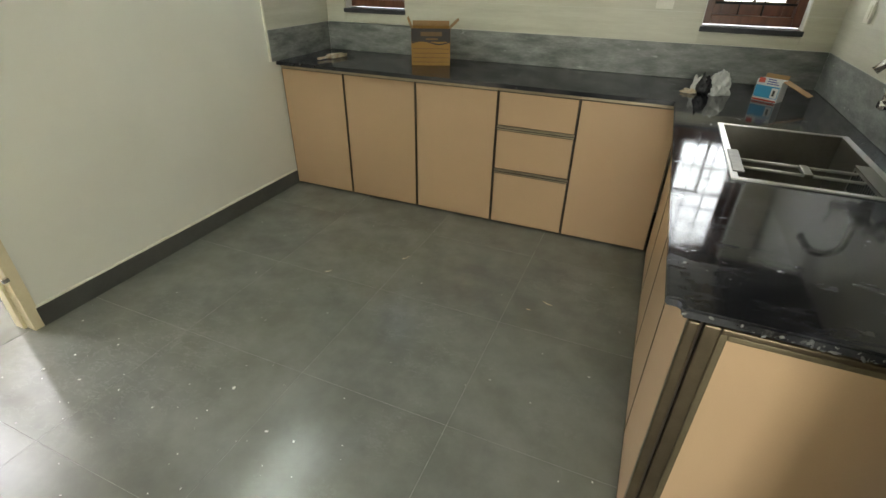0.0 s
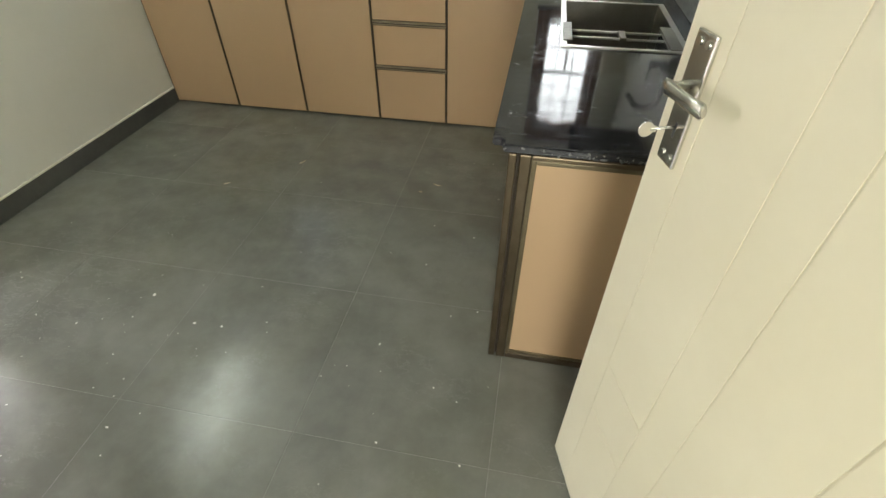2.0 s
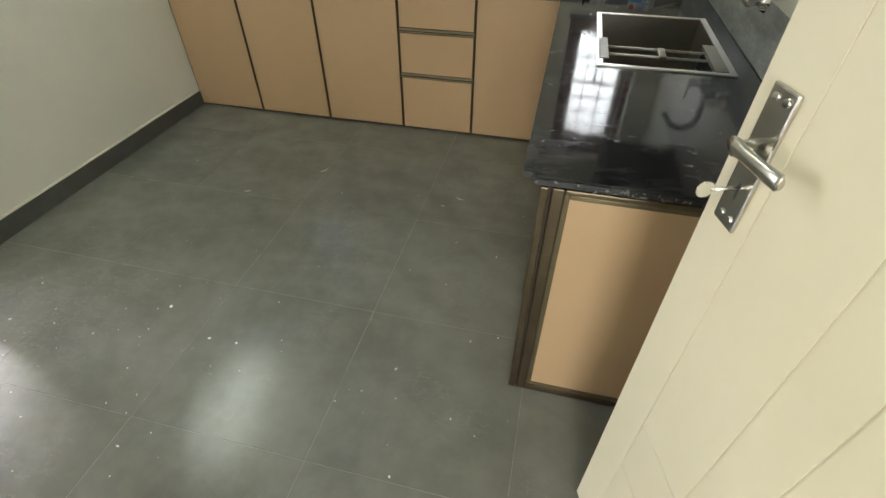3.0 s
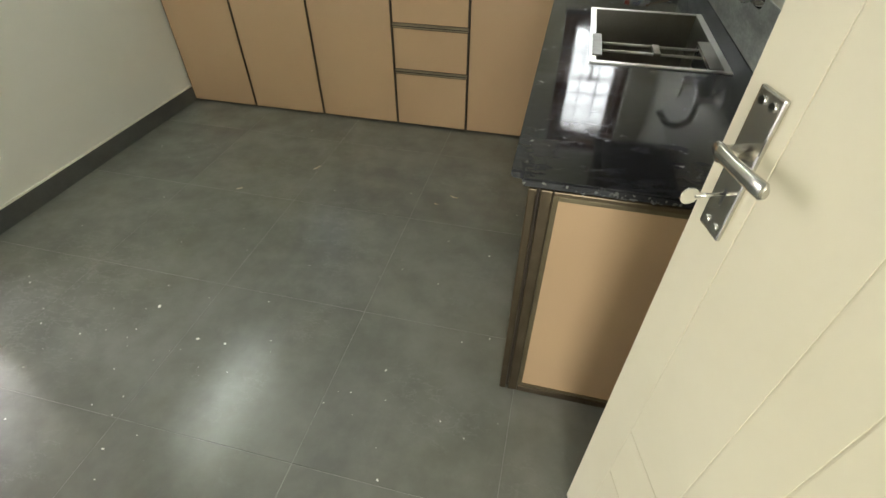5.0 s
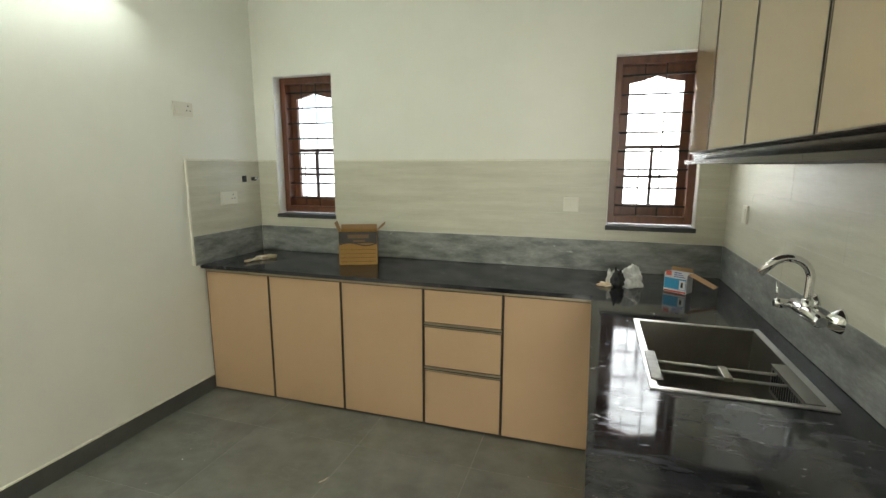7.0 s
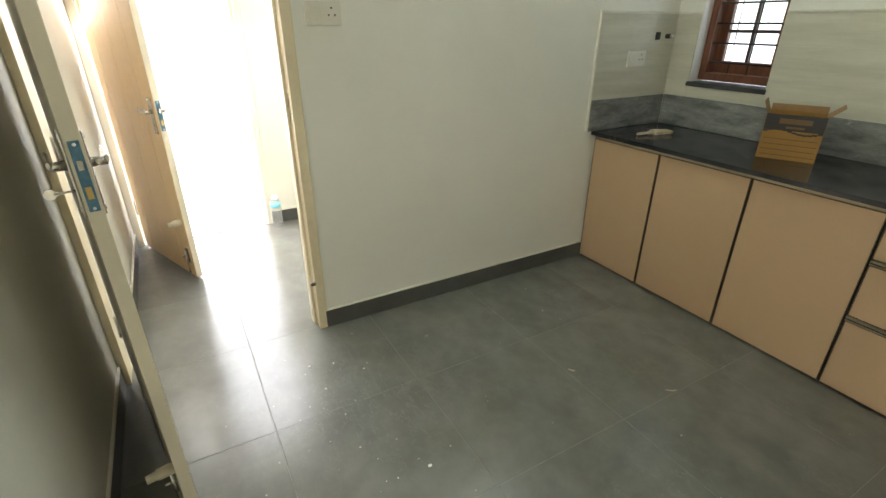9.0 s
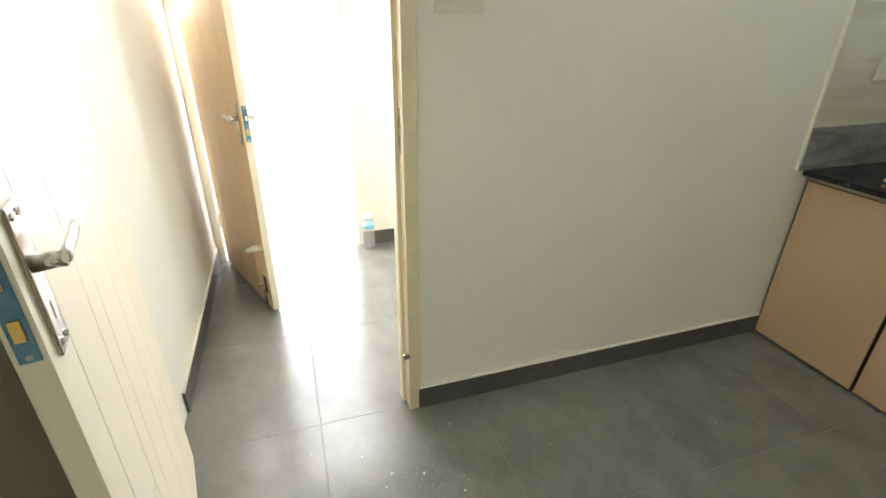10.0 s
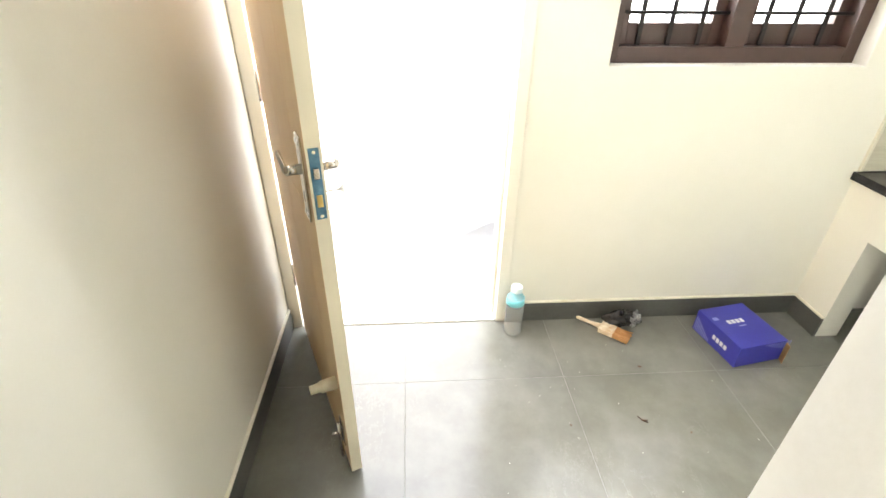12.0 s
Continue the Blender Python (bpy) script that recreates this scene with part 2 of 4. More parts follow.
DARKHOLE = surf("dark slot", (0.02, 0.02, 0.02), (0.035, 0.035, 0.035), 20, 0.6, 0.05, 90)
CARD = surf("brown cardboard", (0.34, 0.20, 0.085), (0.42, 0.26, 0.12), 5, 0.75, 0.25, 90)
CARD_ORANGE = surf("printed orange brown card", (0.34, 0.175, 0.030), (0.40, 0.215, 0.042), 5, 0.5, 0.1, 90)
CARD_BLACK = surf("printed black card", (0.022, 0.017, 0.014), (0.035, 0.027, 0.022), 8, 0.45, 0.1, 90)
PRINT_GOLD = surf("dull gold print", (0.15, 0.085, 0.03), (0.19, 0.11, 0.04), 8, 0.5, 0.05, 90)
PRINT_WHITE = surf("white print", (0.78, 0.78, 0.78), (0.84, 0.84, 0.84), 8, 0.45, 0.05, 90)
PRINT_CYAN = surf("sky blue print", (0.03, 0.30, 0.58), (0.05, 0.36, 0.64), 8, 0.4, 0.05, 90)
PRINT_RED = surf("red print", (0.55, 0.06, 0.03), (0.62, 0.09, 0.05), 8, 0.4, 0.05, 90)
PRINT_BLUE = surf("deep violet blue card", (0.030, 0.032, 0.30), (0.045, 0.048, 0.37), 4, 0.42, 0.1, 90)
PRINT_PALE = surf("pale blue print", (0.25, 0.28, 0.62), (0.3, 0.33, 0.68), 8, 0.45, 0.05, 90)
BAG_WHITE = surf("thin white plastic", (0.50, 0.50, 0.48), (0.80, 0.80, 0.78), 14, 0.29, 0.4, 60)
BAG_BLACK = surf("thin black plastic", (0.012, 0.012, 0.013), (0.03, 0.03, 0.032), 14, 0.2, 0.4, 60)
BRISTLE = surf("orange brown bristle", (0.42, 0.20, 0.07), (0.58, 0.32, 0.13), 30, 0.7, 0.6, 200, stretch=(1, 6, 1))
HANDLEWOOD = surf("paint smeared brush handle", (0.52, 0.36, 0.2), (0.78, 0.72, 0.58), 25, 0.5, 0.2, 80)
BOTTLECAP = surf("pale cyan plastic", (0.18, 0.62, 0.74), (0.26, 0.70, 0.80), 8, 0.35, 0.03, 80)
RUBBER = surf("pale rubber stopper", (0.60, 0.54, 0.38), (0.68, 0.62, 0.46), 12, 0.6, 0.1, 80)
DUST = surf("plaster crumbs", (0.62, 0.61, 0.56), (0.78, 0.77, 0.72), 20, 0.9, 0.3, 90)
DRYBITS = surf("dry brown bits", (0.05, 0.03, 0.02), (0.16, 0.09, 0.05), 30, 0.8, 0.3, 90)
BACKDROP = surf("white backdrop", (0.70, 0.70, 0.68), (0.78, 0.78, 0.76), 1.5, 0.8, 0.3, 30)
GROUND = surf("concrete yard", (0.68, 0.67, 0.65), (0.76, 0.75, 0.72), 0.8, 0.9, 0.4, 20)

GLASS = bpy.data.materials.new("clear plastic")
GLASS.use_nodes = True
gb = GLASS.node_tree.nodes["Principled BSDF"]
gb.inputs["Base Color"].default_value = (0.94, 0.97, 0.97, 1)
gb.inputs["Roughness"].default_value = 0.06
gb.inputs["IOR"].default_value = 1.12
gb.inputs["Transmission Weight"].default_value = 0.92

BULB = bpy.data.materials.new("lit diffuser")
BULB.use_nodes = True
tb = BULB.node_tree.nodes["Principled BSDF"]
tb.inputs["Base Color"].default_value = (0.9, 0.9, 0.88, 1)
tb.inputs["Emission Color"].default_value = (0.90, 1.0, 0.93, 1)
tb.inputs["Emission Strength"].default_value = 28.0


# ---- mesh helpers ----
def add_box(bm, x0, y0, z0, x1, y1, z1, bevel=0.0, m=None):
    """One box between two corners, its edges rounded by bevel, turned by m."""
    r = bmesh.ops.create_cube(bm, size=1.0)
    vs = r["verts"]
    for v in vs:
        v.co = Vector(((x0 + x1) / 2 + v.co.x * (x1 - x0), (y0 + y1) / 2 + v.co.y * (y1 - y0), (z0 + z1) / 2 + v.co.z * (z1 - z0)))
    if bevel:
        es = list({e for v in vs for e in v.link_edges})
        r = bmesh.ops.bevel(bm, geom=es, offset=bevel, segments=2, affect="EDGES", profile=0.6)
        vs = list({v for f in r["faces"] for v in f.verts} | {v for v in vs if v.is_valid})
    if m:
        for v in vs:
            v.co = m @ v.co
    return bm


def box(x0, y0, z0, x1, y1, z1, bevel=0.0, m=None):
    return add_box(bmesh.new(), x0, y0, z0, x1, y1, z1, bevel, m)


def add_tube(bm, pts, radius, seg=12, cap=True, radii=None):
    """A round rod along a line of points."""
    pts = [Vector(p) for p in pts]
    rings = []
    side = None
    for i, p in enumerate(pts):
        d = (pts[min(i + 1, len(pts) - 1)] - pts[max(i - 1, 0)]).normalized()
        if side is None:
            side = d.orthogonal().normalized()
        side = (side - d * side.dot(d)).normalized()
        up = d.cross(side)
        rad = radii[i] if radii else radius
        rings.append([bm.verts.new(p + rad * (math.cos(2 * math.pi * k / seg) * side + math.sin(2 * math.pi * k / seg) * up)) for k in range(seg)])
    for a, b in zip(rings, rings[1:]):
        for k in range(seg):
            f = bm.faces.new((a[k], a[(k + 1) % seg], b[(k + 1) % seg], b[k]))
            f.smooth = True
    if cap:
        bm.faces.new(rings[0][::-1])
        bm.faces.new(rings[-1])
    return bm


def tube(pts, radius, seg=12, radii=None):
    return add_tube(bmesh.new(), pts, radius, seg, True, radii)


def cells(xs, ys, z0, z1, keep, bevel=0.0, corner=None):
    """A slab made of a grid of cells with some left out, with rounded outer edges."""
    bm = bmesh.new()
    top, low = {}, {}

    def at(store, i, j, z):
        if (i, j) not in store:
            store[(i, j)] = bm.verts.new((xs[i], ys[j], z))
        return store[(i, j)]

    has = lambda i, j: 0 <= i < len(xs) - 1 and 0 <= j < len(ys) - 1 and keep(i, j)
    for i in range(len(xs) - 1):
        for j in range(len(ys) - 1):
            if not has(i, j):
                continue
            q = ((i, j), (i + 1, j), (i + 1, j + 1), (i, j + 1))
            bm.faces.new([at(top, *c, z1) for c in q])
            bm.faces.new([at(low, *c, z0) for c in q][::-1])
            for (a, b), (di, dj) in zip(((0, 1), (1, 2), (2, 3), (3, 0)), ((0, -1), (1, 0), (0, 1), (-1, 0))):
                if not has(i + di, j + dj):
                    bm.faces.new((at(low, *q[a], z0), at(low, *q[b], z0), at(top, *q[b], z1), at(top, *q[a], z1)))
    if corner:
        es = [e for e in bm.edges if abs(e.verts[0].co.z - e.verts[1].co.z) > 0.01 and (e.verts[0].co.xy - Vector(corner[:2])).length < 0.01]
        bmesh.ops.bevel(bm, geom=es, offset=corner[2], segments=5, affect="EDGES")
    if bevel:
        bm.normal_update()
        es = [e for e in bm.edges if len(e.link_faces) == 2 and e.calc_face_angle(0) > 0.9]
        bmesh.ops.bevel(bm, geom=es, offset=bevel, segments=2, affect="EDGES")
    return bm


def finish(name, bm, material):
    bmesh.ops.recalc_face_normals(bm, faces=bm.faces)
    me = bpy.data.meshes.new(name)
    bm.to_mesh(me)
    bm.free()
    me.materials.append(material)
    return new(name, me)


def part(name, bm, material, parent, label=""):
    ob = finish(name, bm, material)
    ob.parent = parent
    return tagged(ob, label)


def setting(name, bm, material, label, category):
    return tagged(finish(name, bm, material), label, category, kind="structure")


def thing(name, label, category, m=None, group=""):
    ob = new(name)
    ob.empty_display_size = 0.1
    ob.matrix_basis = m or Matrix()
    return tagged(ob, label, category, group)


def wall(name, axis, a0, a1, t0, t1, z1, holes, label, material=None):
    """A wall along x or y from a0 to a1, t0 to t1 thick, with openings (b0, b1, z0, z1) through it."""
    us = sorted({a0, a1, *[h[0] for h in holes], *[h[1] for h in holes]})
    zs = sorted({0.0, z1, *[h[2] for h in holes], *[h[3] for h in holes]})
    inside = lambda i, j: not any(h[0] <= (us[i] + us[i + 1]) / 2 <= h[1] and h[2] <= (zs[j] + zs[j + 1]) / 2 <= h[3] for h in holes)
    bm = cells(us, zs, t0, t1, inside)
    for v in bm.verts:
        u, z, t = v.co
        v.co = (u, t, z) if axis == "x" else (t, u, z)
    return setting(name, bm, material or PAINT, label, "wall")


# ---- the plan: kitchen, utility room to the west, hall to the south ----
XE, YN, YS, HC = 3.11, 3.79, 0.50, 2.95
UX, UY = -1.635, 3.45
TOP, FRONT = 0.863, 0.836
W1 = (0.165, 0.640, 1.13, 2.12)
W2 = (2.470, 2.948, 1.13, 2.12)
DOOR_W = (0.470, 1.406, 0.0, 2.12)
DOOR_S = (2.13, 3.05, 0.0, 2.12)
DOOR_B = (0.505, 1.46, 0.0, 2.12)
UWIN = (1.723, 2.650, 1.10, 2.25)

wall_n = wall("wall_north", "x", -1.78, 3.27, YN, 3.94, HC, [W1, W2], "cream painted kitchen wall with two small windows")
wall_e = wall("wall_east", "y", 0.05, YN, XE, 3.27, HC, [], "cream painted wall behind the sink counter")
wall_w = wall("wall_west", "y", 1.0, YN, -0.245, 0.0, HC, [DOOR_W], "cream painted wall with an open doorway")
setting("wall_south_return", box(0.0, 0.20, 0, 1.28, 0.468, HC), PAINT, "cream painted wall behind the utility door", "wall")
setting("wall_utility_south", box(-1.78, 0.20, 0, -0.245, YS, HC), PAINT, "cream painted wall behind the back door", "wall")
setting("wall_south_core", box(-0.245, 0.20, 0, -0.106, YS, HC), PAINT, "cream painted end of the south wall", "wall")
setting("wall_south_jamb", box(-0.106, 0.20, 0, 0.0, 0.468, HC), PAINT, "cream painted wall beside the door frame", "wall")
setting("wall_west_lintel", box(-0.245, 0.468, 2.12, 0.0, 1.0, HC), PAINT, "cream painted wall over the utility doorway", "wall")
wall("wall_south", "x", 1.28, XE, 0.05, 0.20, HC, [DOOR_S], "cream painted wall with the entrance doorway")
wall_u = wall("wall_utility_west", "y", YS, YN, -1.78, UX, HC, [DOOR_B, UWIN], "white utility wall with back door and window")
setting("wall_utility_north", box(UX, UY, 0, -0.245, UY + 0.1, HC), PAINT, "cream painted end wall of the utility room", "wall")
setting("ceiling", box(-1.78, 0.05, HC, 3.27, 3.94, HC + 0.12), CEIL, "plain white painted ceiling", "ceiling")
# hall behind the entrance, never in view; its two openings are added for fill light
wall("wall_hall_south", "x", 0.2, 4.0, -3.2, -3.05, HC, [(2.2, 3.7, 0.8, 2.3)], "plain cream unseen hall wall with an opening added for fill light")
wall("wall_hall_west", "y", -3.05, 0.20, 0.2, 0.35, HC, [], "plain cream hall wall")
wall("wall_hall_east", "y", -3.05, 0.05, 3.85, 4.0, HC, [(-1.75, -0.25, 0.8, 2.3)], "plain cream unseen hall wall with an opening added for fill light")
setting("wall_hall_corner", box(0.35, 0.05, 0, 1.28, 0.2, HC), PAINT, "plain cream hall wall", "wall")
setting("wall_hall_north", box(3.27, 0.05, 0, 4.0, 0.2, HC), PAINT, "plain cream hall wall", "wall")
setting("ceiling_hall", box(0.2, -3.2, HC, 4.0, 0.05, HC + 0.12), CEIL, "plain white painted hall ceiling", "ceiling")
setting("ground", box(-60, -60, -0.30, 60, 60, -0.16), GROUND, "bare concrete yard around the house", "ground")
# white backdrop added so that the openings look out on a bright surface
setting("backdrop_yard", box(-4.6, -6, -0.16, -4.45, 9, 2.4), BACKDROP, "white backdrop added to brighten the view past the back door", "wall")

floor = setting("floor", box(-1.78, -3.2, -0.16, 4.0, 3.94, -0.0008), GROUT, "dark grey porcelain tile floor with dust and crumbs", "floor")

def skirting(x0, y0, x1, y1):
    sk = setting("baseboard", box(x0, y0, 0, x1, y1, 0.098, 0.0015), SKIRT, "dark grey tile skirting with a white bead", "baseboard")
    part("bead", box(x0, y0, 0.098, x1, y1, 0.106, 0.002), BEAD, sk, "thin white cement bead")


skirting(0.0, 1.399, 0.012, 3.205)
skirting(0.013, 0.468, 1.28, 0.480)
skirting(1.28, 0.20, 1.292, 0.480)
skirting(1.292, 0.20, 2.13, 0.212)
skirting(XE - 0.012, 0.212, XE, 1.395)
skirting(UX + 0.01, YS, -0.245, YS + 0.012)
skirting(UX, 1.463, UX + 0.012, 2.815)
skirting(UX + 0.012, 2.803, -1.455, 2.815)
skirting(-0.257, 1.399, -0.245, 2.80)


# ---- wall tiles and stone upstand ----
def minus(r, h):
    """A rectangle less a hole: what is left of it as rectangles (a0, a1, z0, z1)."""
    a0, a1, z0, z1 = r
    b0, b1, y0, y1 = max(a0, h[0]), min(a1, h[1]), max(z0, h[2]), min(z1, h[3])
    if b0 >= b1 or y0 >= y1:
        return [r]
    out = [(a0, b0, z0, z1), (b1, a1, z0, z1), (b0, b1, z0, y0), (b0, b1, y1, z1)]
    return [q for q in out if q[1] - q[0] > 0.004 and q[3] - q[2] > 0.004]


def tile_wall(parent, a0, a1, rows, width, start, holes, place):
    """Tiles laid on a wall in rows, 8 mm thick with fine open joints."""
    g = 0.0012
    for k, (z0, z1) in enumerate(rows):
        a = start - (0.0 if k % 2 == 0 else width * 0.5)
        while a < a1:
            r = (max(a, a0), min(a + width, a1), z0, z1)
            a += width
            if r[1] - r[0] < 0.01:
                continue
            left = [r]
            for h in holes:
                left = [q for p in left for q in minus(p, h)]
            for q in left:
                part("tile", place(q[0] + 0.0003, q[1] - 0.0003, q[2] + g, q[3] - g), TILE, parent)


ROWS = [(1.052, 1.210), (1.210, 1.365), (1.365, 1.523)]
tile_wall(wall_n, 0.010, 3.110, ROWS, 0.9, -0.25, [W1, W2], lambda a, b, c, d: box(a, YN - 0.010, c, b, YN, d, 0.001))
tile_wall(wall_e, 1.418, 3.78, ROWS, 0.9, 1.1, [], lambda a, b, c, d: box(XE - 0.010, a, c, XE, b, d, 0.001))
tile_wall(wall_w, 3.125, 3.78, ROWS, 0.9, 3.0, [], lambda a, b, c, d: box(0, a, c, 0.010, b, d, 0.001))
part("tile_bed", box(0.006, YN - 0.0092, 1.05, W1[0] - 0.002, YN, 1.521), TILE_GROUT, wall_n)
part("tile_bed", box(W1[1] + 0.002, YN - 0.0092, 1.05, W2[0] - 0.002, YN, 1.521), TILE_GROUT, wall_n)
part("tile_bed", box(W2[1] + 0.002, YN - 0.0092, 1.05, XE - 0.01, YN, 1.521), TILE_GROUT, wall_n)
part("tile_bed", box(XE - 0.0092, 1.41, 1.05, XE, YN - 0.01, 1.521), TILE_GROUT, wall_e)
part("tile_bed", box(0, 3.13, 1.05, 0.0092, YN - 0.01, 1.521), TILE_GROUT, wall_w)
for p, q in ((box(0.0, YN - 0.013, 1.523, W1[0], YN, 1.533, 0.002), wall_n), (box(W1[1], YN - 0.013, 1.523, W2[0], YN, 1.533, 0.002), wall_n),
             (box(W2[1], YN - 0.013, 1.523, XE, YN, 1.533, 0.002), wall_n), (box(0, 3.112, 1.523, 0.013, YN, 1.533, 0.002), wall_w),
             (box(0, 3.112, 0.865, 0.013, 3.124, 1.523, 0.002), wall_w)):
    part("tile_trim", p, BEAD, q, "white cement edge of the tiling")

for bm in (box(0.013, YN - 0.014, TOP + 0.001, XE - 0.013, YN, 1.050, 0.002), box(XE - 0.014, 1.424, TOP + 0.001, XE, YN - 0.016, 1.050, 0.002),
           box(0, 3.126, TOP + 0.001, 0.014, YN - 0.016, 1.050, 0.002)):
    setting("trim", bm, SOAPSTONE, "grey green streaked stone upstand behind the worktop", "upstand")


# ---- windows ----
def kitchen_window(name, h):
    """A small recessed casement with an arched sash, iron rods and a dark stone sill."""
    x0, x1, z0, z1 = h
    y = YN + 0.075
    ob = tagged(new(name), "small wooden casement window with iron rods", "window", kind="structure")
    fr = bmesh.new()
    add_box(fr, x0, y, z0 + 0.02, x0 + 0.045, y + 0.07, z1, 0.003)
    add_box(fr, x1 - 0.045, y, z0 + 0.02, x1, y + 0.07, z1, 0.003)
    add_box(fr, x0 + 0.045, y, z1 - 0.05, x1 - 0.045, y + 0.07, z1, 0.003)
    add_box(fr, x0 + 0.045, y, z0 + 0.02, x1 - 0.045, y + 0.07, z0 + 0.065, 0.003)
    part("window_frame", fr, WOOD, ob, "red brown wooden frame")
    a0, a1, b0, b1, s = x0 + 0.036, x1 - 0.036, z0 + 0.055, z1 - 0.042, y + 0.071
    sash = bmesh.new()
    add_box(sash, a0, s, b0, a0 + 0.056, s + 0.03, b1, 0.002)
    add_box(sash, a1 - 0.056, s, b0, a1, s + 0.03, b1, 0.002)
    add_box(sash, a0 + 0.056, s, b0, a1 - 0.056, s + 0.03, b0 + 0.078, 0.002)
    # arched top rail
    n = 14
    c0, c1 = a0 + 0.056, a1 - 0.056
    low = []
    for k in range(n + 1):
        u = k / n
        low.append((c0 + (c1 - c0) * u, b1 - 0.102 + 0.036 * (1 - abs(2 * u - 1)) ** 1.45))
    for k in range(n):
        (p0, q0), (p1, q1) = low[k], low[k + 1]
        vs = [sash.verts.new((p, yy, zz)) for yy in (s, s + 0.03) for p, zz in ((p0, q0), (p1, q1), (p1, b1), (p0, b1))]
        for f in ((0, 1, 2, 3), (7, 6, 5, 4), (0, 4, 5, 1)):
            sash.faces.new([vs[i] for i in f])
    part("sash", sash, WOOD, ob, "wooden sash with an arched top rail")
    bars = bmesh.new()
    zm = b0 + (b1 - b0) * 0.47
    add_box(bars, c0, s + 0.004, zm - 0.011, c1, s + 0.026, zm + 0.011, 0.002)
    add_box(bars, c0, s + 0.004, b0 + 0.235, c1, s + 0.026, b0 + 0.253, 0.002)
    add_box(bars, (c0 + c1) / 2 - 0.009, s + 0.004, b0 + 0.07, (c0 + c1) / 2 + 0.009, s + 0.026, zm - 0.011, 0.002)
    part("glazing_bar", bars, WOOD_PAINT, ob)
    for k in range(8):
        z = z0 + 0.125 + k * 0.108
        part("rod", tube([(x0 + 0.03, y + 0.02, z), (x1 - 0.03, y + 0.02, z)], 0.0056, 8), IRON, ob, "black iron rod")
    part("rod", tube([((x0 + x1) / 2 + 0.045, y + 0.03, z0 + 0.05), ((x0 + x1) / 2 + 0.045, y + 0.03, z1 - 0.04)], 0.004, 8), IRON, ob)
    part("rod", tube([((x0 + x1) / 2 - 0.07, y + 0.03, z0 + 0.05), ((x0 + x1) / 2 - 0.07, y + 0.03, z1 - 0.04)], 0.003, 8), IRON, ob)
    pane = part("pane", box(c0, s + 0.012, b0 + 0.05, c1, s + 0.016, b1 - 0.05), GLASS, ob, "clear glass pane")
    pane.visible_shadow = False
    part("window_sill", box(x0 - 0.006, YN - 0.022, z0 - 0.014, x1 + 0.006, y + 0.07, z0 + 0.012, 0.003), SILLSTONE, ob, "dark stone sill")
    rv = bmesh.new()
    add_box(rv, x0 - 0.004, YN + 0.001, z0 + 0.012, x0 + 0.004, y, z1 - 0.002)
    add_box(rv, x1 - 0.004, YN + 0.001, z0 + 0.012, x1 + 0.004, y, z1 - 0.002)
    add_box(rv, x0, YN + 0.001, z1 - 0.006, x1, y, z1 + 0.002)
    part("reveal", rv, REVEAL, ob, "rough white plaster reveal")


kitchen_window("window_1", W1)
kitchen_window("window_2", W2)

y0, y1, z0, z1 = UWIN
uw = tagged(new("window_3"), "dark brown painted double window with iron bars", "window", kind="structure")
fx = UX - 0.062
wf = bmesh.new()
for a, b, c, d in ((y0, y0 + 0.05, z0, z1), (y1 - 0.05, y1, z0, z1), ((y0 + y1) / 2 - 0.035, (y0 + y1) / 2 + 0.035, z0 + 0.055, z1 - 0.05)):
    add_box(wf, fx - 0.085, a, c, fx, b, d, 0.003)
add_box(wf, fx - 0.085, y0 + 0.05, z0, fx, y1 - 0.05, z0 + 0.055, 0.003)
add_box(wf, fx - 0.085, y0 + 0.05, z1 - 0.05, fx, y1 - 0.05, z1, 0.003)
part("window_frame", wf, WOOD_PAINT, uw)
for c0, c1 in ((y0 + 0.05, (y0 + y1) / 2 - 0.035), ((y0 + y1) / 2 + 0.035, y1 - 0.05)):
    sh = bmesh.new()
    add_box(sh, fx - 0.08, c0, z0 + 0.055, fx - 0.05, c0 + 0.04, z1 - 0.05, 0.002)
    add_box(sh, fx - 0.08, c1 - 0.04, z0 + 0.055, fx - 0.05, c1, z1 - 0.05, 0.002)
    add_box(sh, fx - 0.08, c0 + 0.04, z0 + 0.055, fx - 0.05, c1 - 0.04, z0 + 0.125, 0.002)
    part("sash", sh, WOOD_PAINT, uw)
    for k in range(3):
        yy = c0 + (c1 - c0) * (k + 0.75) / 3.5
        part("bar", box(fx - 0.045, yy - 0.008, z0 + 0.05, fx - 0.038, yy + 0.008, z1 - 0.04, 0.001), IRON, uw, "flat black iron bar")
    for k in range(7):
        part("rod", tube([(fx - 0.03, c0, z0 + 0.16 + 0.155 * k), (fx - 0.03, c1, z0 + 0.16 + 0.155 * k)], 0.006, 8), IRON, uw, "black iron rod")
    pane = part("pane", box(fx - 0.068, c0 + 0.035, z0 + 0.12, fx - 0.064, c1 - 0.035, z1 - 0.06), GLASS, uw, "clear glass pane")
    pane.visible_shadow = False
rv = bmesh.new()
add_box(rv, fx, y0 - 0.004, z0, UX - 0.001, y0 + 0.003, z1)
add_box(rv, fx, y1 - 0.003, z0, UX - 0.001, y1 + 0.004, z1)
add_box(rv, fx, y0, z0 - 0.004, UX - 0.001, y1, z0 + 0.003)
part("reveal", rv, REVEAL, uw, "white plaster reveal")


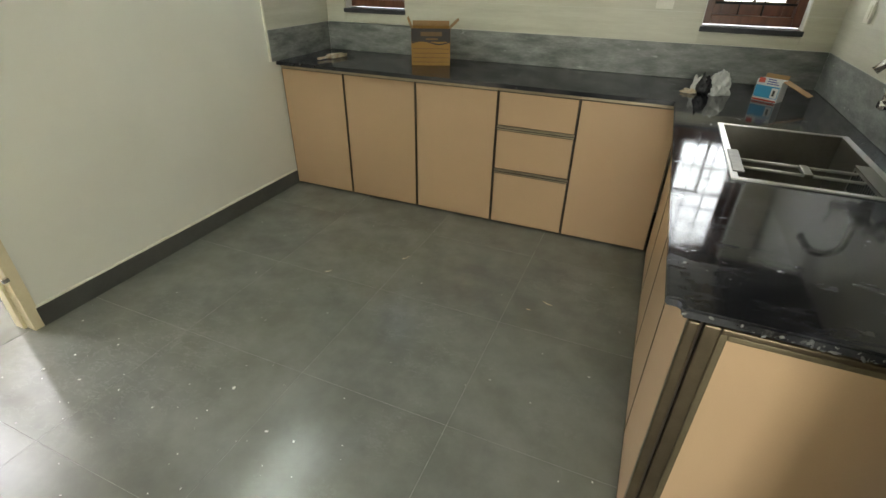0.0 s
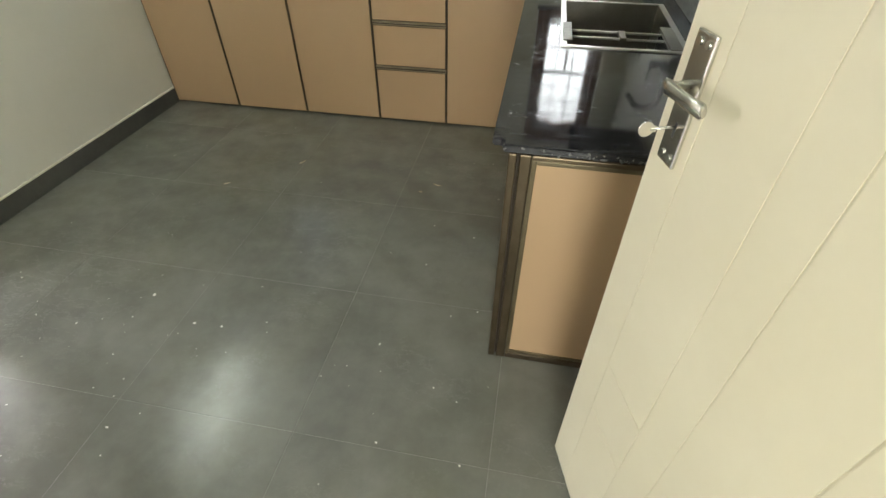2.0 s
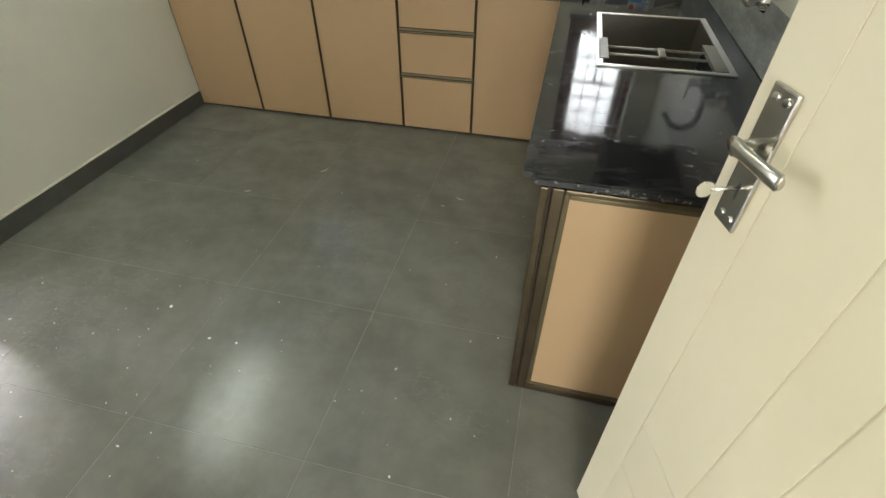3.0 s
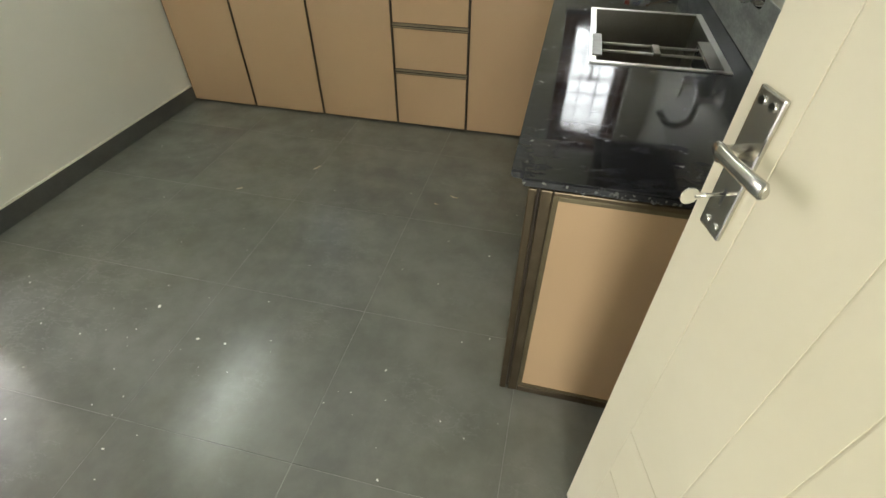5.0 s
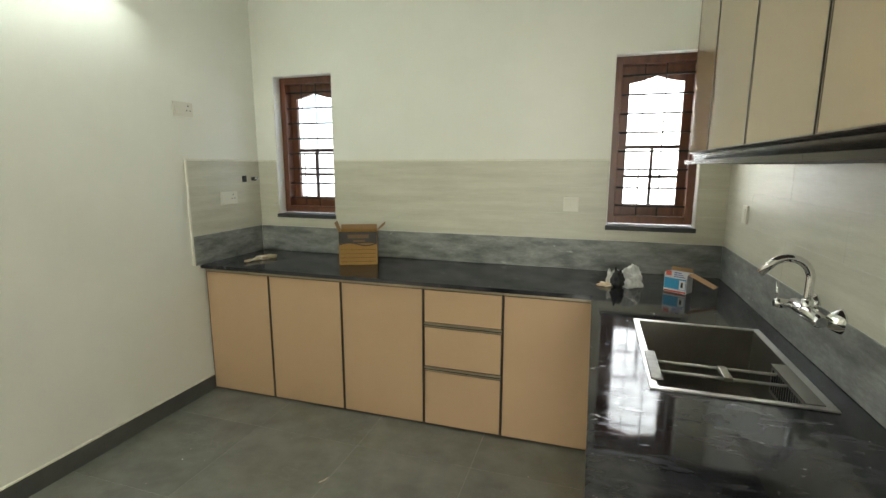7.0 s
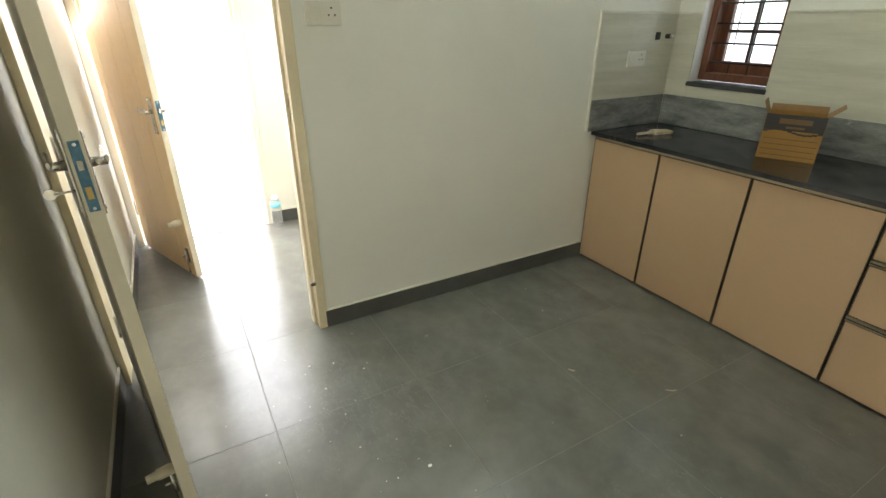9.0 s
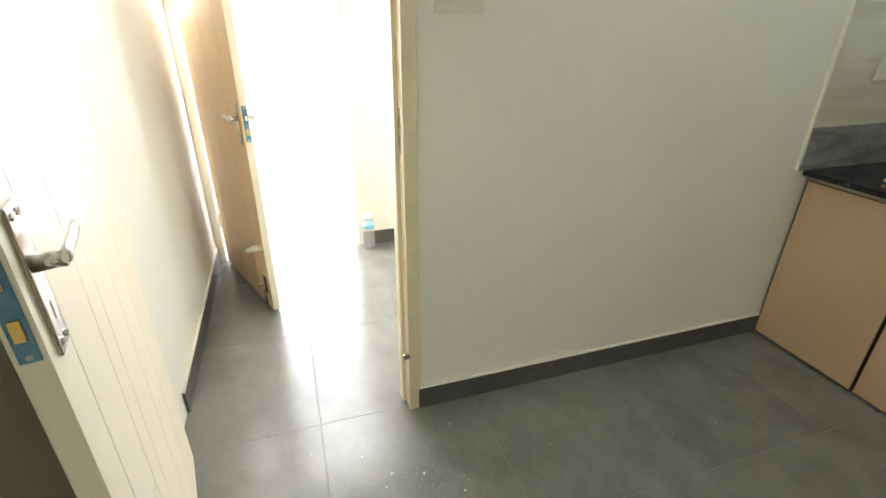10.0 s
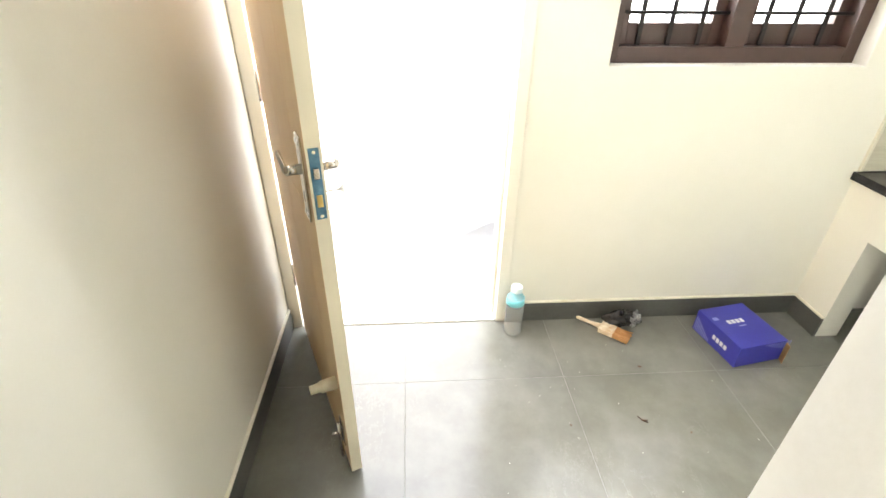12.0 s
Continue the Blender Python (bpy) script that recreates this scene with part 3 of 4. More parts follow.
# ---- doors ----
def handle_set(leaf, x, z, y, s, key):
    """Long plate with lever, screws and key, on the face y; s: the way out of that face."""
    plate = part("plate", box(x - 0.024, min(y, y + s * 0.006), z - 0.098, x + 0.024, max(y, y + s * 0.006), z + 0.098, 0.003), NICKEL, leaf, "satin nickel lock plate")
    rim = bmesh.new()
    for zz in (z - 0.084, z + 0.084):
        for dx in (-0.010, 0.010):
            add_tube(rim, [(x + dx, y + s * 0.004, zz), (x + dx, y + s * 0.0085, zz)], 0.0055, 10)
    part("screw", rim, CHROME, plate)
    lv = tube([(x, y + s * 0.004, z + 0.022), (x, y + s * 0.028, z + 0.022), (x, y + s * 0.038, z + 0.022)], 0.010, 12, radii=[0.012, 0.0105, 0.0105])
    grip = tube([(x + 0.010, 0, 0.004), (x - 0.002, 0, 0.003), (x - 0.022, 0, 0.003), (x - 0.056, 0, 0.004), (x - 0.088, 0, 0.006), (x - 0.093, 0, 0.0065)], 0.009, 14, radii=[0.008, 0.0115, 0.0100, 0.0105, 0.0110, 0.0070])
    for v in grip.verts:
        v.co = (v.co.x, y + s * (0.038 + v.co.y * 0.52), z + 0.023 + v.co.z)
    part("grip", grip, NICKEL, part("lever", lv, NICKEL, leaf, "satin nickel lever handle"))
    part("keyhole", box(x - 0.003, min(y + s * 0.004, y + s * 0.0062), z - 0.055, x + 0.003, max(y + s * 0.004, y + s * 0.0062), z - 0.030, 0.0005), DARKHOLE, leaf)
    if key:
        k = tube([(x, y + s * 0.004, z - 0.038), (x, y + s * 0.045, z - 0.038)], 0.0028, 8)
        add_tube(k, [(x - 0.0016, y + s * 0.052, z - 0.038), (x + 0.0016, y + s * 0.052, z - 0.038)], 0.012, 16)
        add_box(k, x - 0.0014, min(y + s * 0.036, y + s * 0.046), z - 0.043, x + 0.0014, max(y + s * 0.036, y + s * 0.046), z - 0.033)
        part("key", k, CHROME, leaf, "small steel key in the lock")


def door(name, m, width, label, category_paint, grooves, cross, out, key, stopper, height=2.04):
    """A moulded leaf hinged at its origin, x along its width, y through its thickness."""
    ob = thing(name, label, "door", m)
    t = 0.034
    leaf = box(0, 0.0014, 0.012, width, t - 0.0014, height, 0.0008)
    g = 0.0030
    edges = [0.0, *sorted(width - q for q in grooves), width]
    for ya, yb in ((0.0, 0.0014), (t - 0.0014, t)):
        for i, (a, b) in enumerate(zip(edges, edges[1:])):
            a2, b2 = a + (g / 2 if i else 0), b - (g / 2 if i < len(edges) - 2 else 0)
            zs = [0.012, height]
            if cross and i == len(edges) - 3:
                zs = [0.012, *cross, height]
            for c, d in zip(zs, zs[1:]):
                add_box(leaf, a2, ya, c + (g / 2 if c > 0.1 else 0), b2, yb, d - (g / 2 if d < height else 0), 0.0006)
    if category_paint is DOORWOOD:
        # paler than the faces: the daylight on this edge is put into its colour
        part("edge", box(width - 0.0005, 0.0008, 0.013, width + 0.0007, t - 0.0008, height - 0.001), DOORPAINT, ob, "cream leaf edge, paler to stand in for strong light")
    part("leaf", leaf, category_paint, ob, "moulded leaf with fine grooves")
    x, z = width - 0.052, out
    handle_set(ob, x, z, 0.0, -1, key == -1)
    handle_set(ob, x, z, t, 1, key == 1)
    fp = part("lock_plate", box(width - 0.001, 0.006, z - 0.078, width + 0.003, t - 0.006, z + 0.083, 0.001), BLUEFILM, ob, "steel lock plate under blue film")
    part("latch", box(width + 0.002, 0.011, z + 0.018, width + 0.011, t - 0.011, z + 0.042, 0.002), NICKEL, fp)
    part("bolt", box(width + 0.002, 0.011, z - 0.048, width + 0.006, t - 0.011, z - 0.020, 0.001), BRASS, fp, "brass dead bolt")
    for k in range(2):
        part("screw", tube([(width + 0.0025, t / 2, z - 0.070 + 0.145 * k), (width + 0.0045, t / 2, z - 0.070 + 0.145 * k)], 0.004, 8), CHROME, fp)
    for zz in (0.25, 1.0, 1.78):
        part("hinge", tube([(-0.006, -0.004, zz), (-0.006, -0.004, zz + 0.10)], 0.006, 10), NICKEL, ob)
    if stopper:
        s = stopper
        zs_stop = 0.375 if category_paint is DOORWOOD else 0.215
        y = 0.0 if s < 0 else t
        part("door_stop", tube([(width - 0.045, y, zs_stop), (width - 0.045, y + s * 0.045, zs_stop), (width - 0.045, y + s * 0.047, zs_stop), (width - 0.045, y + s * 0.075, zs_stop)], 0.017, 14, radii=[0.019, 0.018, 0.014, 0.013]), RUBBER, ob, "pale rubber door stop")
        tb2 = box(width - 0.075, min(y, y + s * 0.004), 0.10, width - 0.035, max(y, y + s * 0.004), 0.20, 0.001)
        add_tube(tb2, [(width - 0.055, y + s * 0.011, 0.03), (width - 0.055, y + s * 0.011, 0.19)], 0.006, 8)
        add_tube(tb2, [(width - 0.055, y + s * 0.011, 0.15), (width - 0.055, y + s * 0.035, 0.15)], 0.005, 8)
        part("tower_bolt", tb2, NICKEL, ob, "steel tower bolt")
    return ob


def door_case(name, axis, h, t0, t1, label, deep=0.45, face=1, paint=None, slim=0.0):
    """Frame round a doorway with a stop rebate; slim: the width of a plain hinge jamb without a stop."""
    a0, a1, z0, z1 = h
    w = 0.060
    ob = tagged(new(name), label, "door frame", kind="structure")

    def put(nm, u0, v0, c0, u1, v1, c1):
        bm = box(u0, v0, c0, u1, v1, c1, 0.003)
        if axis == "y":
            for v in bm.verts:
                v.co = (v.co.y, v.co.x, v.co.z)
        return part(nm, bm, paint or JAMB, ob)

    d = (t1 - t0) * deep
    r0, r1 = (t0, t1 - d) if face > 0 else (t0 + d, t1)
    if slim:
        put("jamb", a0, t0, 0, a0 + slim, t1, z1)
    else:
        put("jamb", a0, t0, 0, a0 + w - 0.014, t1, z1)
        put("stop", a0 + w - 0.014, r0, 0, a0 + w, r1, z1 - w)
    put("jamb", a1 - w + 0.014, t0, 0, a1, t1, z1)
    put("stop", a1 - w, r0, 0, a1 - w + 0.014, r1, z1 - w)
    put("head", a0 + (slim or w - 0.014), t0, z1 - w + 0.014, a1 - w + 0.014, t1, z1)
    return ob


WORN = surf("worn painted steel", (0.36, 0.34, 0.29), (0.58, 0.54, 0.44), 40, 0.5, 0.2, 90, metallic=0.4)
SLOT = surf("paint clogged slot", (0.20, 0.15, 0.085), (0.34, 0.27, 0.17), 40, 0.6, 0.2, 90)
case_w = door_case("door_frame_1", "y", DOOR_W, -0.105, 0.010, "cream painted wooden door frame with a steel strike", 0.50, slim=0.030)
door_case("door_frame_2", "x", DOOR_S, 0.06, 0.208, "cream painted wooden entrance door frame")
# wall paint instead of frame cream: the pale colour stands in for glare
door_case("door_frame_3", "y", DOOR_B, -1.75, UX + 0.008, "back door frame, coloured pale in place of glare", paint=PAINT)
part("strike", box(-0.042, DOOR_W[1] - 0.0475, 1.052, -0.025, DOOR_W[1] - 0.0445, 1.194, 0.001), WORN, case_w, "worn steel strike plate")
part("keeper", box(0.006, DOOR_W[1] - 0.066, 0.268, 0.020, DOOR_W[1] - 0.042, 0.288, 0.002), NICKEL, case_w, "small steel bolt keeper")
rv = bmesh.new()
add_box(rv, -0.248, DOOR_W[1] - 0.008, 0, -0.106, DOOR_W[1] - 0.002, 2.12)
part("reveal", rv, REVEAL, case_w, "white plaster reveal behind the frame")
for zz in (1.075, 1.134):
    part("strike_hole", box(-0.039, DOOR_W[1] - 0.0490, zz, -0.029, DOOR_W[1] - 0.0470, zz + 0.034, 0.0005), SLOT, case_w)
setting("trim", box(-1.78, DOOR_B[0] + 0.05, -0.003, UX + 0.004, DOOR_B[1] - 0.05, 0.006, 0.002), REVEAL, "pale worn threshold of the back door", "threshold")


def hinged(px, py, qx, qy):
    """A pose at the hinge p that points the door's x axis to q."""
    return pose(px, py, 0, 0, 0, math.degrees(math.atan2(qy - py, qx - px)))


# entrance door, standing open into the kitchen
door("entrance_door", hinged(3.000, 0.262, 2.7315, 1.121), 0.900, "cream moulded entrance door standing open, key in lock", DOORPAINT, [0.098, 0.255, 0.342, 0.50, 0.66], [0.408, 0.583], 1.153, 1, 0)
# door to the utility room, folded back towards the south wall
door("utility_door", hinged(0.022, 0.525, 0.8715, 0.6875), 0.865, "cream moulded inner door standing open, key in lock", DOORPAINT, [0.098, 0.255, 0.342, 0.50, 0.66], [0.408, 0.583], 1.153, -1, -1)
# back door
door("back_door", hinged(-1.600, 0.566, -0.885, 0.848), 0.743, "cream painted back door opened inwards into bright light", DOORWOOD, [0.16, 0.40, 0.64], [0.5, 0.9], 1.002, 1, -1)


# ---- worktop and base cabinets ----
xs = [0.002, 2.408, 2.594, 3.010, XE - 0.001]
ys = [1.424, 2.199, 2.824, 3.165, YN - 0.001]
worktop = tagged(finish("worktop", cells(xs, ys, FRONT + 0.004, TOP, lambda i, j: (j == 3 or i >= 1) and not (i == 2 and j == 1), 0.004, (2.408, 1.424, 0.030)), GRANITE),
                 "polished black granite worktop with rough chipped edges", "worktop")
chips = bmesh.new()
rng = random.Random(4)
for k in range(60):
    x = rng.gauss(2.72, 0.11) if k % 3 else rng.uniform(2.47, 3.08)
    s = rng.uniform(0.0018, 0.0055)
    mm = Matrix.Translation((x, 1.4245, FRONT + 0.006 + rng.uniform(0, 0.014))) @ Matrix.Rotation(rng.uniform(0, 3), 4, "Y") @ Matrix.Diagonal((rng.uniform(0.8, 2.0), 0.35, rng.uniform(0.5, 1.0), 1))
    bmesh.ops.create_icosphere(chips, subdivisions=1, radius=s, matrix=mm)
tagged(part("chipped_edge", chips, CHIPS, worktop, "pale chipped spots along the cut edge"), kind="stuff")


def front_panel(ob, name, x0, x1, z0, z1, plane, axis, pull=False, mat=LAMINATE):
    """A door or drawer front with thin dark metal edging."""
    g = 0.0035
    if axis == "y":
        bx = lambda a, b, c, d, e, f, bv: box(a, plane + e, c, b, plane + f, d, bv)
    else:
        bx = lambda a, b, c, d, e, f, bv: box(plane + e, a, c, plane + f, b, d, bv)
    p = part(name, bx(x0 + g + 0.004, x1 - g - 0.004, z0 + 0.003, z1 - 0.003, 0.0, 0.018, 0.001), mat, ob)
    ed = bmesh.new()
    for a, b, c, d in ((x0 + g, x0 + g + 0.004, z0, z1), (x1 - g - 0.004, x1 - g, z0, z1), (x0 + g + 0.004, x1 - g - 0.004, z0, z0 + 0.003), (x0 + g + 0.004, x1 - g - 0.004, z1 - 0.003, z1)):
        if axis == "y":
            add_box(ed, a, plane - 0.001, c, b, plane + 0.018, d)
        else:
            add_box(ed, plane - 0.001, a, c, plane + 0.018, b, d)
    part("edging", ed, PROFILE, p, "brown metal edging")
    if pull:
        pl = part("pull", bx(x0 + g, x1 - g, z1 + 0.001, z1 + 0.024, -0.006, 0.016, 0.003), PULL, ob, "champagne aluminium pull strip")
        part("pull_groove", bx(x0 + g, x1 - g, z1 + 0.010, z1 + 0.014, -0.008, -0.005, 0.0), CARCASS, pl)
    return p


PLANE_Y, PLANE_X = 3.204, 2.463
BACK = YN - 0.02
for i, (a, b) in enumerate(((0.006, 0.488), (0.488, 0.995), (0.995, 1.514), (1.514, 1.965), (1.965, 2.455))):
    drawers = i == 3
    ob = thing("base_cabinet", "beige laminate drawer unit with three drawers" if drawers else "beige laminate base cabinet with one door", "cabinet", group="base cabinets")
    part("body", box(a + 0.0005, PLANE_Y + 0.019, 0.0, b - 0.0005, BACK, FRONT + 0.003), CARCASS, ob)
    part("top_strip", box(a, PLANE_Y - 0.002, 0.818, b, PLANE_Y + 0.018, FRONT + 0.002, 0.002), PULL, ob, "champagne aluminium strip under the worktop")
    if drawers:
        front_panel(ob, "drawer", a, b, 0.010, 0.338, PLANE_Y, "y", True)
        front_panel(ob, "drawer", a, b, 0.364, 0.600, PLANE_Y, "y", True)
        front_panel(ob, "drawer", a, b, 0.626, 0.816, PLANE_Y, "y")
    else:
        front_panel(ob, "door", a, b, 0.010, 0.816, PLANE_Y, "y")

for a, b in ((1.447, 1.86), (1.86, 2.30), (2.30, 2.74), (2.74, 3.190)):
    ob = thing("base_cabinet", "beige laminate base cabinet under the sink counter", "cabinet", group="base cabinets")
    part("body", box(PLANE_X + 0.019, a + 0.0005, 0.0, XE - 0.03, b - 0.0005, 0.645), CARCASS, ob)
    part("top_strip", box(PLANE_X - 0.002, a, 0.818, PLANE_X + 0.018, b, FRONT + 0.002, 0.002), PULL, ob)
    front_panel(ob, "door", a, b, 0.010, 0.816, PLANE_X, "x")

OLIVE = surf("olive brown bead", (0.155, 0.125, 0.075), (0.20, 0.165, 0.105), 10, 0.34, 0.03, 120, metallic=0.6)
# end panel of the sink counter
ob = thing("end_panel", "beige panel in a dark brown frame closing the counter", "panel")
e0, e1, pl = 2.453, 3.075, 1.428
part("field", box(e0 + 0.074, pl + 0.004, 0.042, e1 - 0.03, pl + 0.016, FRONT - 0.026), LAMINATE, ob, "smooth beige laminate field")
for nm, x0, z0, x1, z1 in (("stile", e0, 0.0, e0 + 0.022, FRONT + 0.002), ("stile", e0 + 0.029, 0.0, e0 + 0.060, FRONT + 0.002), ("stile", e1 - 0.03, 0.0, e1, FRONT + 0.002), ("rail", e0 + 0.060, 0.0, e1 - 0.03, 0.030), ("rail", e0 + 0.060, FRONT - 0.013, e1 - 0.03, FRONT + 0.002)):
    part(nm, box(x0, pl - 0.004, z0, x1, pl + 0.018, z1, 0.004), PROFILE, ob, "dark brown metal profile")
for nm, x0, z0, x1, z1 in (("bead", e0 + 0.060, 0.030, e0 + 0.074, FRONT - 0.013), ("bead", e0 + 0.074, 0.030, e1 - 0.03, 0.042), ("bead", e0 + 0.074, FRONT - 0.026, e1 - 0.03, FRONT - 0.013)):
    part(nm, box(x0, pl - 0.001, z0, x1, pl + 0.016, z1, 0.002), OLIVE, ob, "olive brown inner bead")
part("post", box(e0 + 0.022, pl + 0.012, 0.0, e0 + 0.029, pl + 0.020, FRONT + 0.002, 0.002), CARCASS, ob)
part("filler", box(e1, pl + 0.004, 0.0, XE - 0.001, pl + 0.014, FRONT + 0.002), CARCASS, ob)

# wall cabinets
RAIL = surf("dark bronze rail", (0.050, 0.042, 0.034), (0.056, 0.047, 0.038), 10, 0.20, 0.02, 120, metallic=0.6)
WZ0, WZ1, WX = 1.540, 2.095, 2.737
RAIL_END = surf("cut aluminium edge", (0.62, 0.61, 0.58), (0.72, 0.71, 0.68), 30, 0.3, 0.05, 120, metallic=0.8)
HOOK = [(0.004, 0.0), (0.016, -0.004), (0.024, -0.030), (0.020, -0.040), (-0.012, -0.041), (-0.014, -0.028)]


def grip_rail(y0, y1):
    """A hooked grip profile, 2 mm thick, drawn out along the cabinet's foot."""
    bm = bmesh.new()
    for (u0, w0), (u1, w1) in zip(HOOK, HOOK[1:]):
        n = Vector((w1 - w0, u0 - u1)).normalized() * 0.002
        ring = [bm.verts.new((WX + u, y, WZ0 - 0.002 + w)) for y in (y0, y1) for u, w in ((u0, w0), (u1, w1), (u1 + n.x, w1 + n.y), (u0 + n.x, w0 + n.y))]
        for f in ((0, 1, 2, 3), (7, 6, 5, 4), (0, 4, 5, 1), (1, 5, 6, 2), (2, 6, 7, 3), (3, 7, 4, 0)):
            bm.faces.new([ring[i] for i in f])
    return bm


NEAR = 1.347
for a, b in ((NEAR, 1.752), (1.752, 2.148), (2.148, 2.561), (2.561, 2.885)):
    ob = thing("wall_cabinet", "glossy beige wall cabinet with a brown metal lower rail", "cabinet", group="wall cabinets")
    part("body", box(WX + 0.046, a + 0.0005, WZ0 - 0.036, XE - 0.012, b - 0.0005, WZ1), LAMINATE, ob)
    # dark strip that fills the gap between door and body
    part("gap_strip", box(WX + 0.020, a + 0.002, WZ0, WX + 0.046, b - 0.002, WZ1 - 0.002), CARCASS, ob, "dark strip in the gap behind the door")
    part("bottom", box(WX + 0.030, a + 0.001, WZ0 - 0.042, XE - 0.012, b - 0.001, WZ0 - 0.036), CARCASS, ob, "dark underside panel")
    front_panel(ob, "door", a, b, WZ0, WZ1, WX, "x", mat=GLOSSY)
    rail = part("lower_rail", grip_rail(a + 0.0006, b - 0.0006), RAIL, ob, "brown aluminium grip rail")
    if a == NEAR:
        part("rail_end", grip_rail(a - 0.0012, a + 0.0004), RAIL_END, rail, "bright cut end of the rail")

# ---- sink ----
BOWL = surf("dull steel bowl", (0.25, 0.235, 0.20), (0.33, 0.31, 0.27), 4, 0.30, 0.05, 180, metallic=0.9, rough2=0.42)
CLIP = surf("dull steel clip", (0.30, 0.29, 0.27), (0.42, 0.41, 0.38), 20, 0.48, 0.2, 150, metallic=0.6)
sink = thing("sink", "brushed steel kitchen sink with two cross bars", "sink")
S0, S1, R0, R1 = 2.576, 3.030, 2.182, 2.842
rim = cells([S0, S0 + 0.022, S1 - 0.024, S1], [R0, R0 + 0.021, R1 - 0.021, R1], TOP + 0.0005, TOP + 0.005, lambda i, j: not (i == 1 and j == 1), 0.0012)
part("rim", rim, STEEL, sink, "bright steel rim")
bowl = bmesh.new()
b0, b1, c0, c1 = S0 + 0.022, S1 - 0.024, R0 + 0.021, R1 - 0.021
zb = 0.650
add_box(bowl, b0, c0, zb - 0.003, b1, c1, TOP + 0.002)
bowl.faces.ensure_lookup_table()
lid = max(bowl.faces, key=lambda f: f.calc_center_median().z)
bmesh.ops.inset_individual(bowl, faces=[lid], thickness=0.003)
for v in lid.verts:
    v.co.z = zb
part("bowl", bowl, BOWL, sink, "square dull steel bowl")
dr = tube([((b0 + b1) / 2, (c0 + c1) / 2, zb), ((b0 + b1) / 2, (c0 + c1) / 2, zb + 0.004)], 0.056, 24)
add_tube(dr, [((b0 + b1) / 2, (c0 + c1) / 2, zb + 0.004), ((b0 + b1) / 2, (c0 + c1) / 2, zb + 0.012)], 0.022, 16)
part("drain", dr, CHROME, sink)
for y in (2.350, 2.430):
    part("cross_bar", tube([(b0 - 0.004, y, 0.852), (b1 + 0.002, y, 0.852)], 0.005, 10), STEEL, sink, "thin steel rack bar")
part("bar_clamp", box(S0 + 0.008, 2.245, TOP + 0.004, S0 + 0.042, 2.470, TOP + 0.010, 0.003), CLIP, sink, "steel clip on the rim")
part("bar_joint", box(2.80, 2.342, 0.845, 2.825, 2.438, 0.859, 0.003), BOWL, sink)
basket = thing("sink_basket", "perforated steel basket hooked in the sink", "sink basket")
bk = bmesh.new()
k0, k1, m0, m1 = b1 - 0.042, b1 + 0.000, c0 + 0.012, c0 + 0.275
add_box(bk, k0, m0, 0.7780, k0 + 0.002, m1, 0.8640)
add_box(bk, k0, m0, 0.7750, k1, m1, 0.7780)
add_box(bk, k0 + 0.002, m0, 0.7780, k1, m0 + 0.002, 0.8640)
add_box(bk, k0 + 0.002, m1 - 0.002, 0.7780, k1, m1, 0.8640)
part("tray", bk, STEEL, basket)
part("flange", box(k0 - 0.002, m0 - 0.004, 0.8640, k1 + 0.003, m1 + 0.004, 0.8675, 0.001), BOWL, basket, "flat steel flange")
for k in range(14):
    part("slot", box(k0 - 0.0015, m0 + 0.016 + k * 0.017, 0.7880, k0 + 0.0005, m0 + 0.025 + k * 0.017, 0.8540), DARKHOLE, basket)

# ---- wall mixer tap ----
tap = thing("tap", "chrome wall mixer tap with a swan neck spout", "tap")
TX = 3.045
for y in (2.587, 2.414):
    fl = tube([(XE - 0.010, y, 1.0420), (XE - 0.015, y, 1.0420), (XE - 0.046, y, 1.0420)], 0.03, 20, radii=[0.040, 0.038, 0.016])
    part("flange", fl, CHROME, tap)
    part("valve", tube([(XE - 0.044, y, 1.0420), (TX - 0.014, y, 1.0420)], 0.014, 14), CHROME, tap)
part("bridge", tube([(TX, 2.390, 1.0420), (TX, 2.408, 1.0420), (TX, 2.594, 1.0420), (TX, 2.612, 1.0420)], 0.021, 16, radii=[0.015, 0.0215, 0.0215, 0.015]), CHROME, tap)
for y in (2.587,):
    kb = tube([(TX - 0.014, y, 1.0420), (TX - 0.050, y, 1.0420), (TX - 0.062, y, 1.0420)], 0.017, 12, radii=[0.014, 0.017, 0.012])
    add_tube(kb, [(TX - 0.052, y, 1.0450), (TX - 0.056, y + 0.004, 1.1120)], 0.0045, 8)
    part("lever", kb, CHROME, tap)
part("collar", tube([(TX, 2.502, 1.0420), (TX, 2.502, 1.0820)], 0.017, 14), CHROME, tap)
neck = [(TX, 2.502, 1.0470), (TX, 2.502, 1.09), (TX, 2.502, 1.145)]
for a in np.linspace(0.15, math.pi * 0.78, 10):
    u = 0.058 * (1 - math.cos(a))
    neck.append((TX - u, 2.502 + u * 0.12, 1.150 + 0.058 * math.sin(a)))
last = neck[-1]
neck.append((last[0] - 0.030, last[1] + 0.004, last[2] - 0.034))
part("spout", tube(neck, 0.0125, 14), CHROME, tap, "swan neck spout")


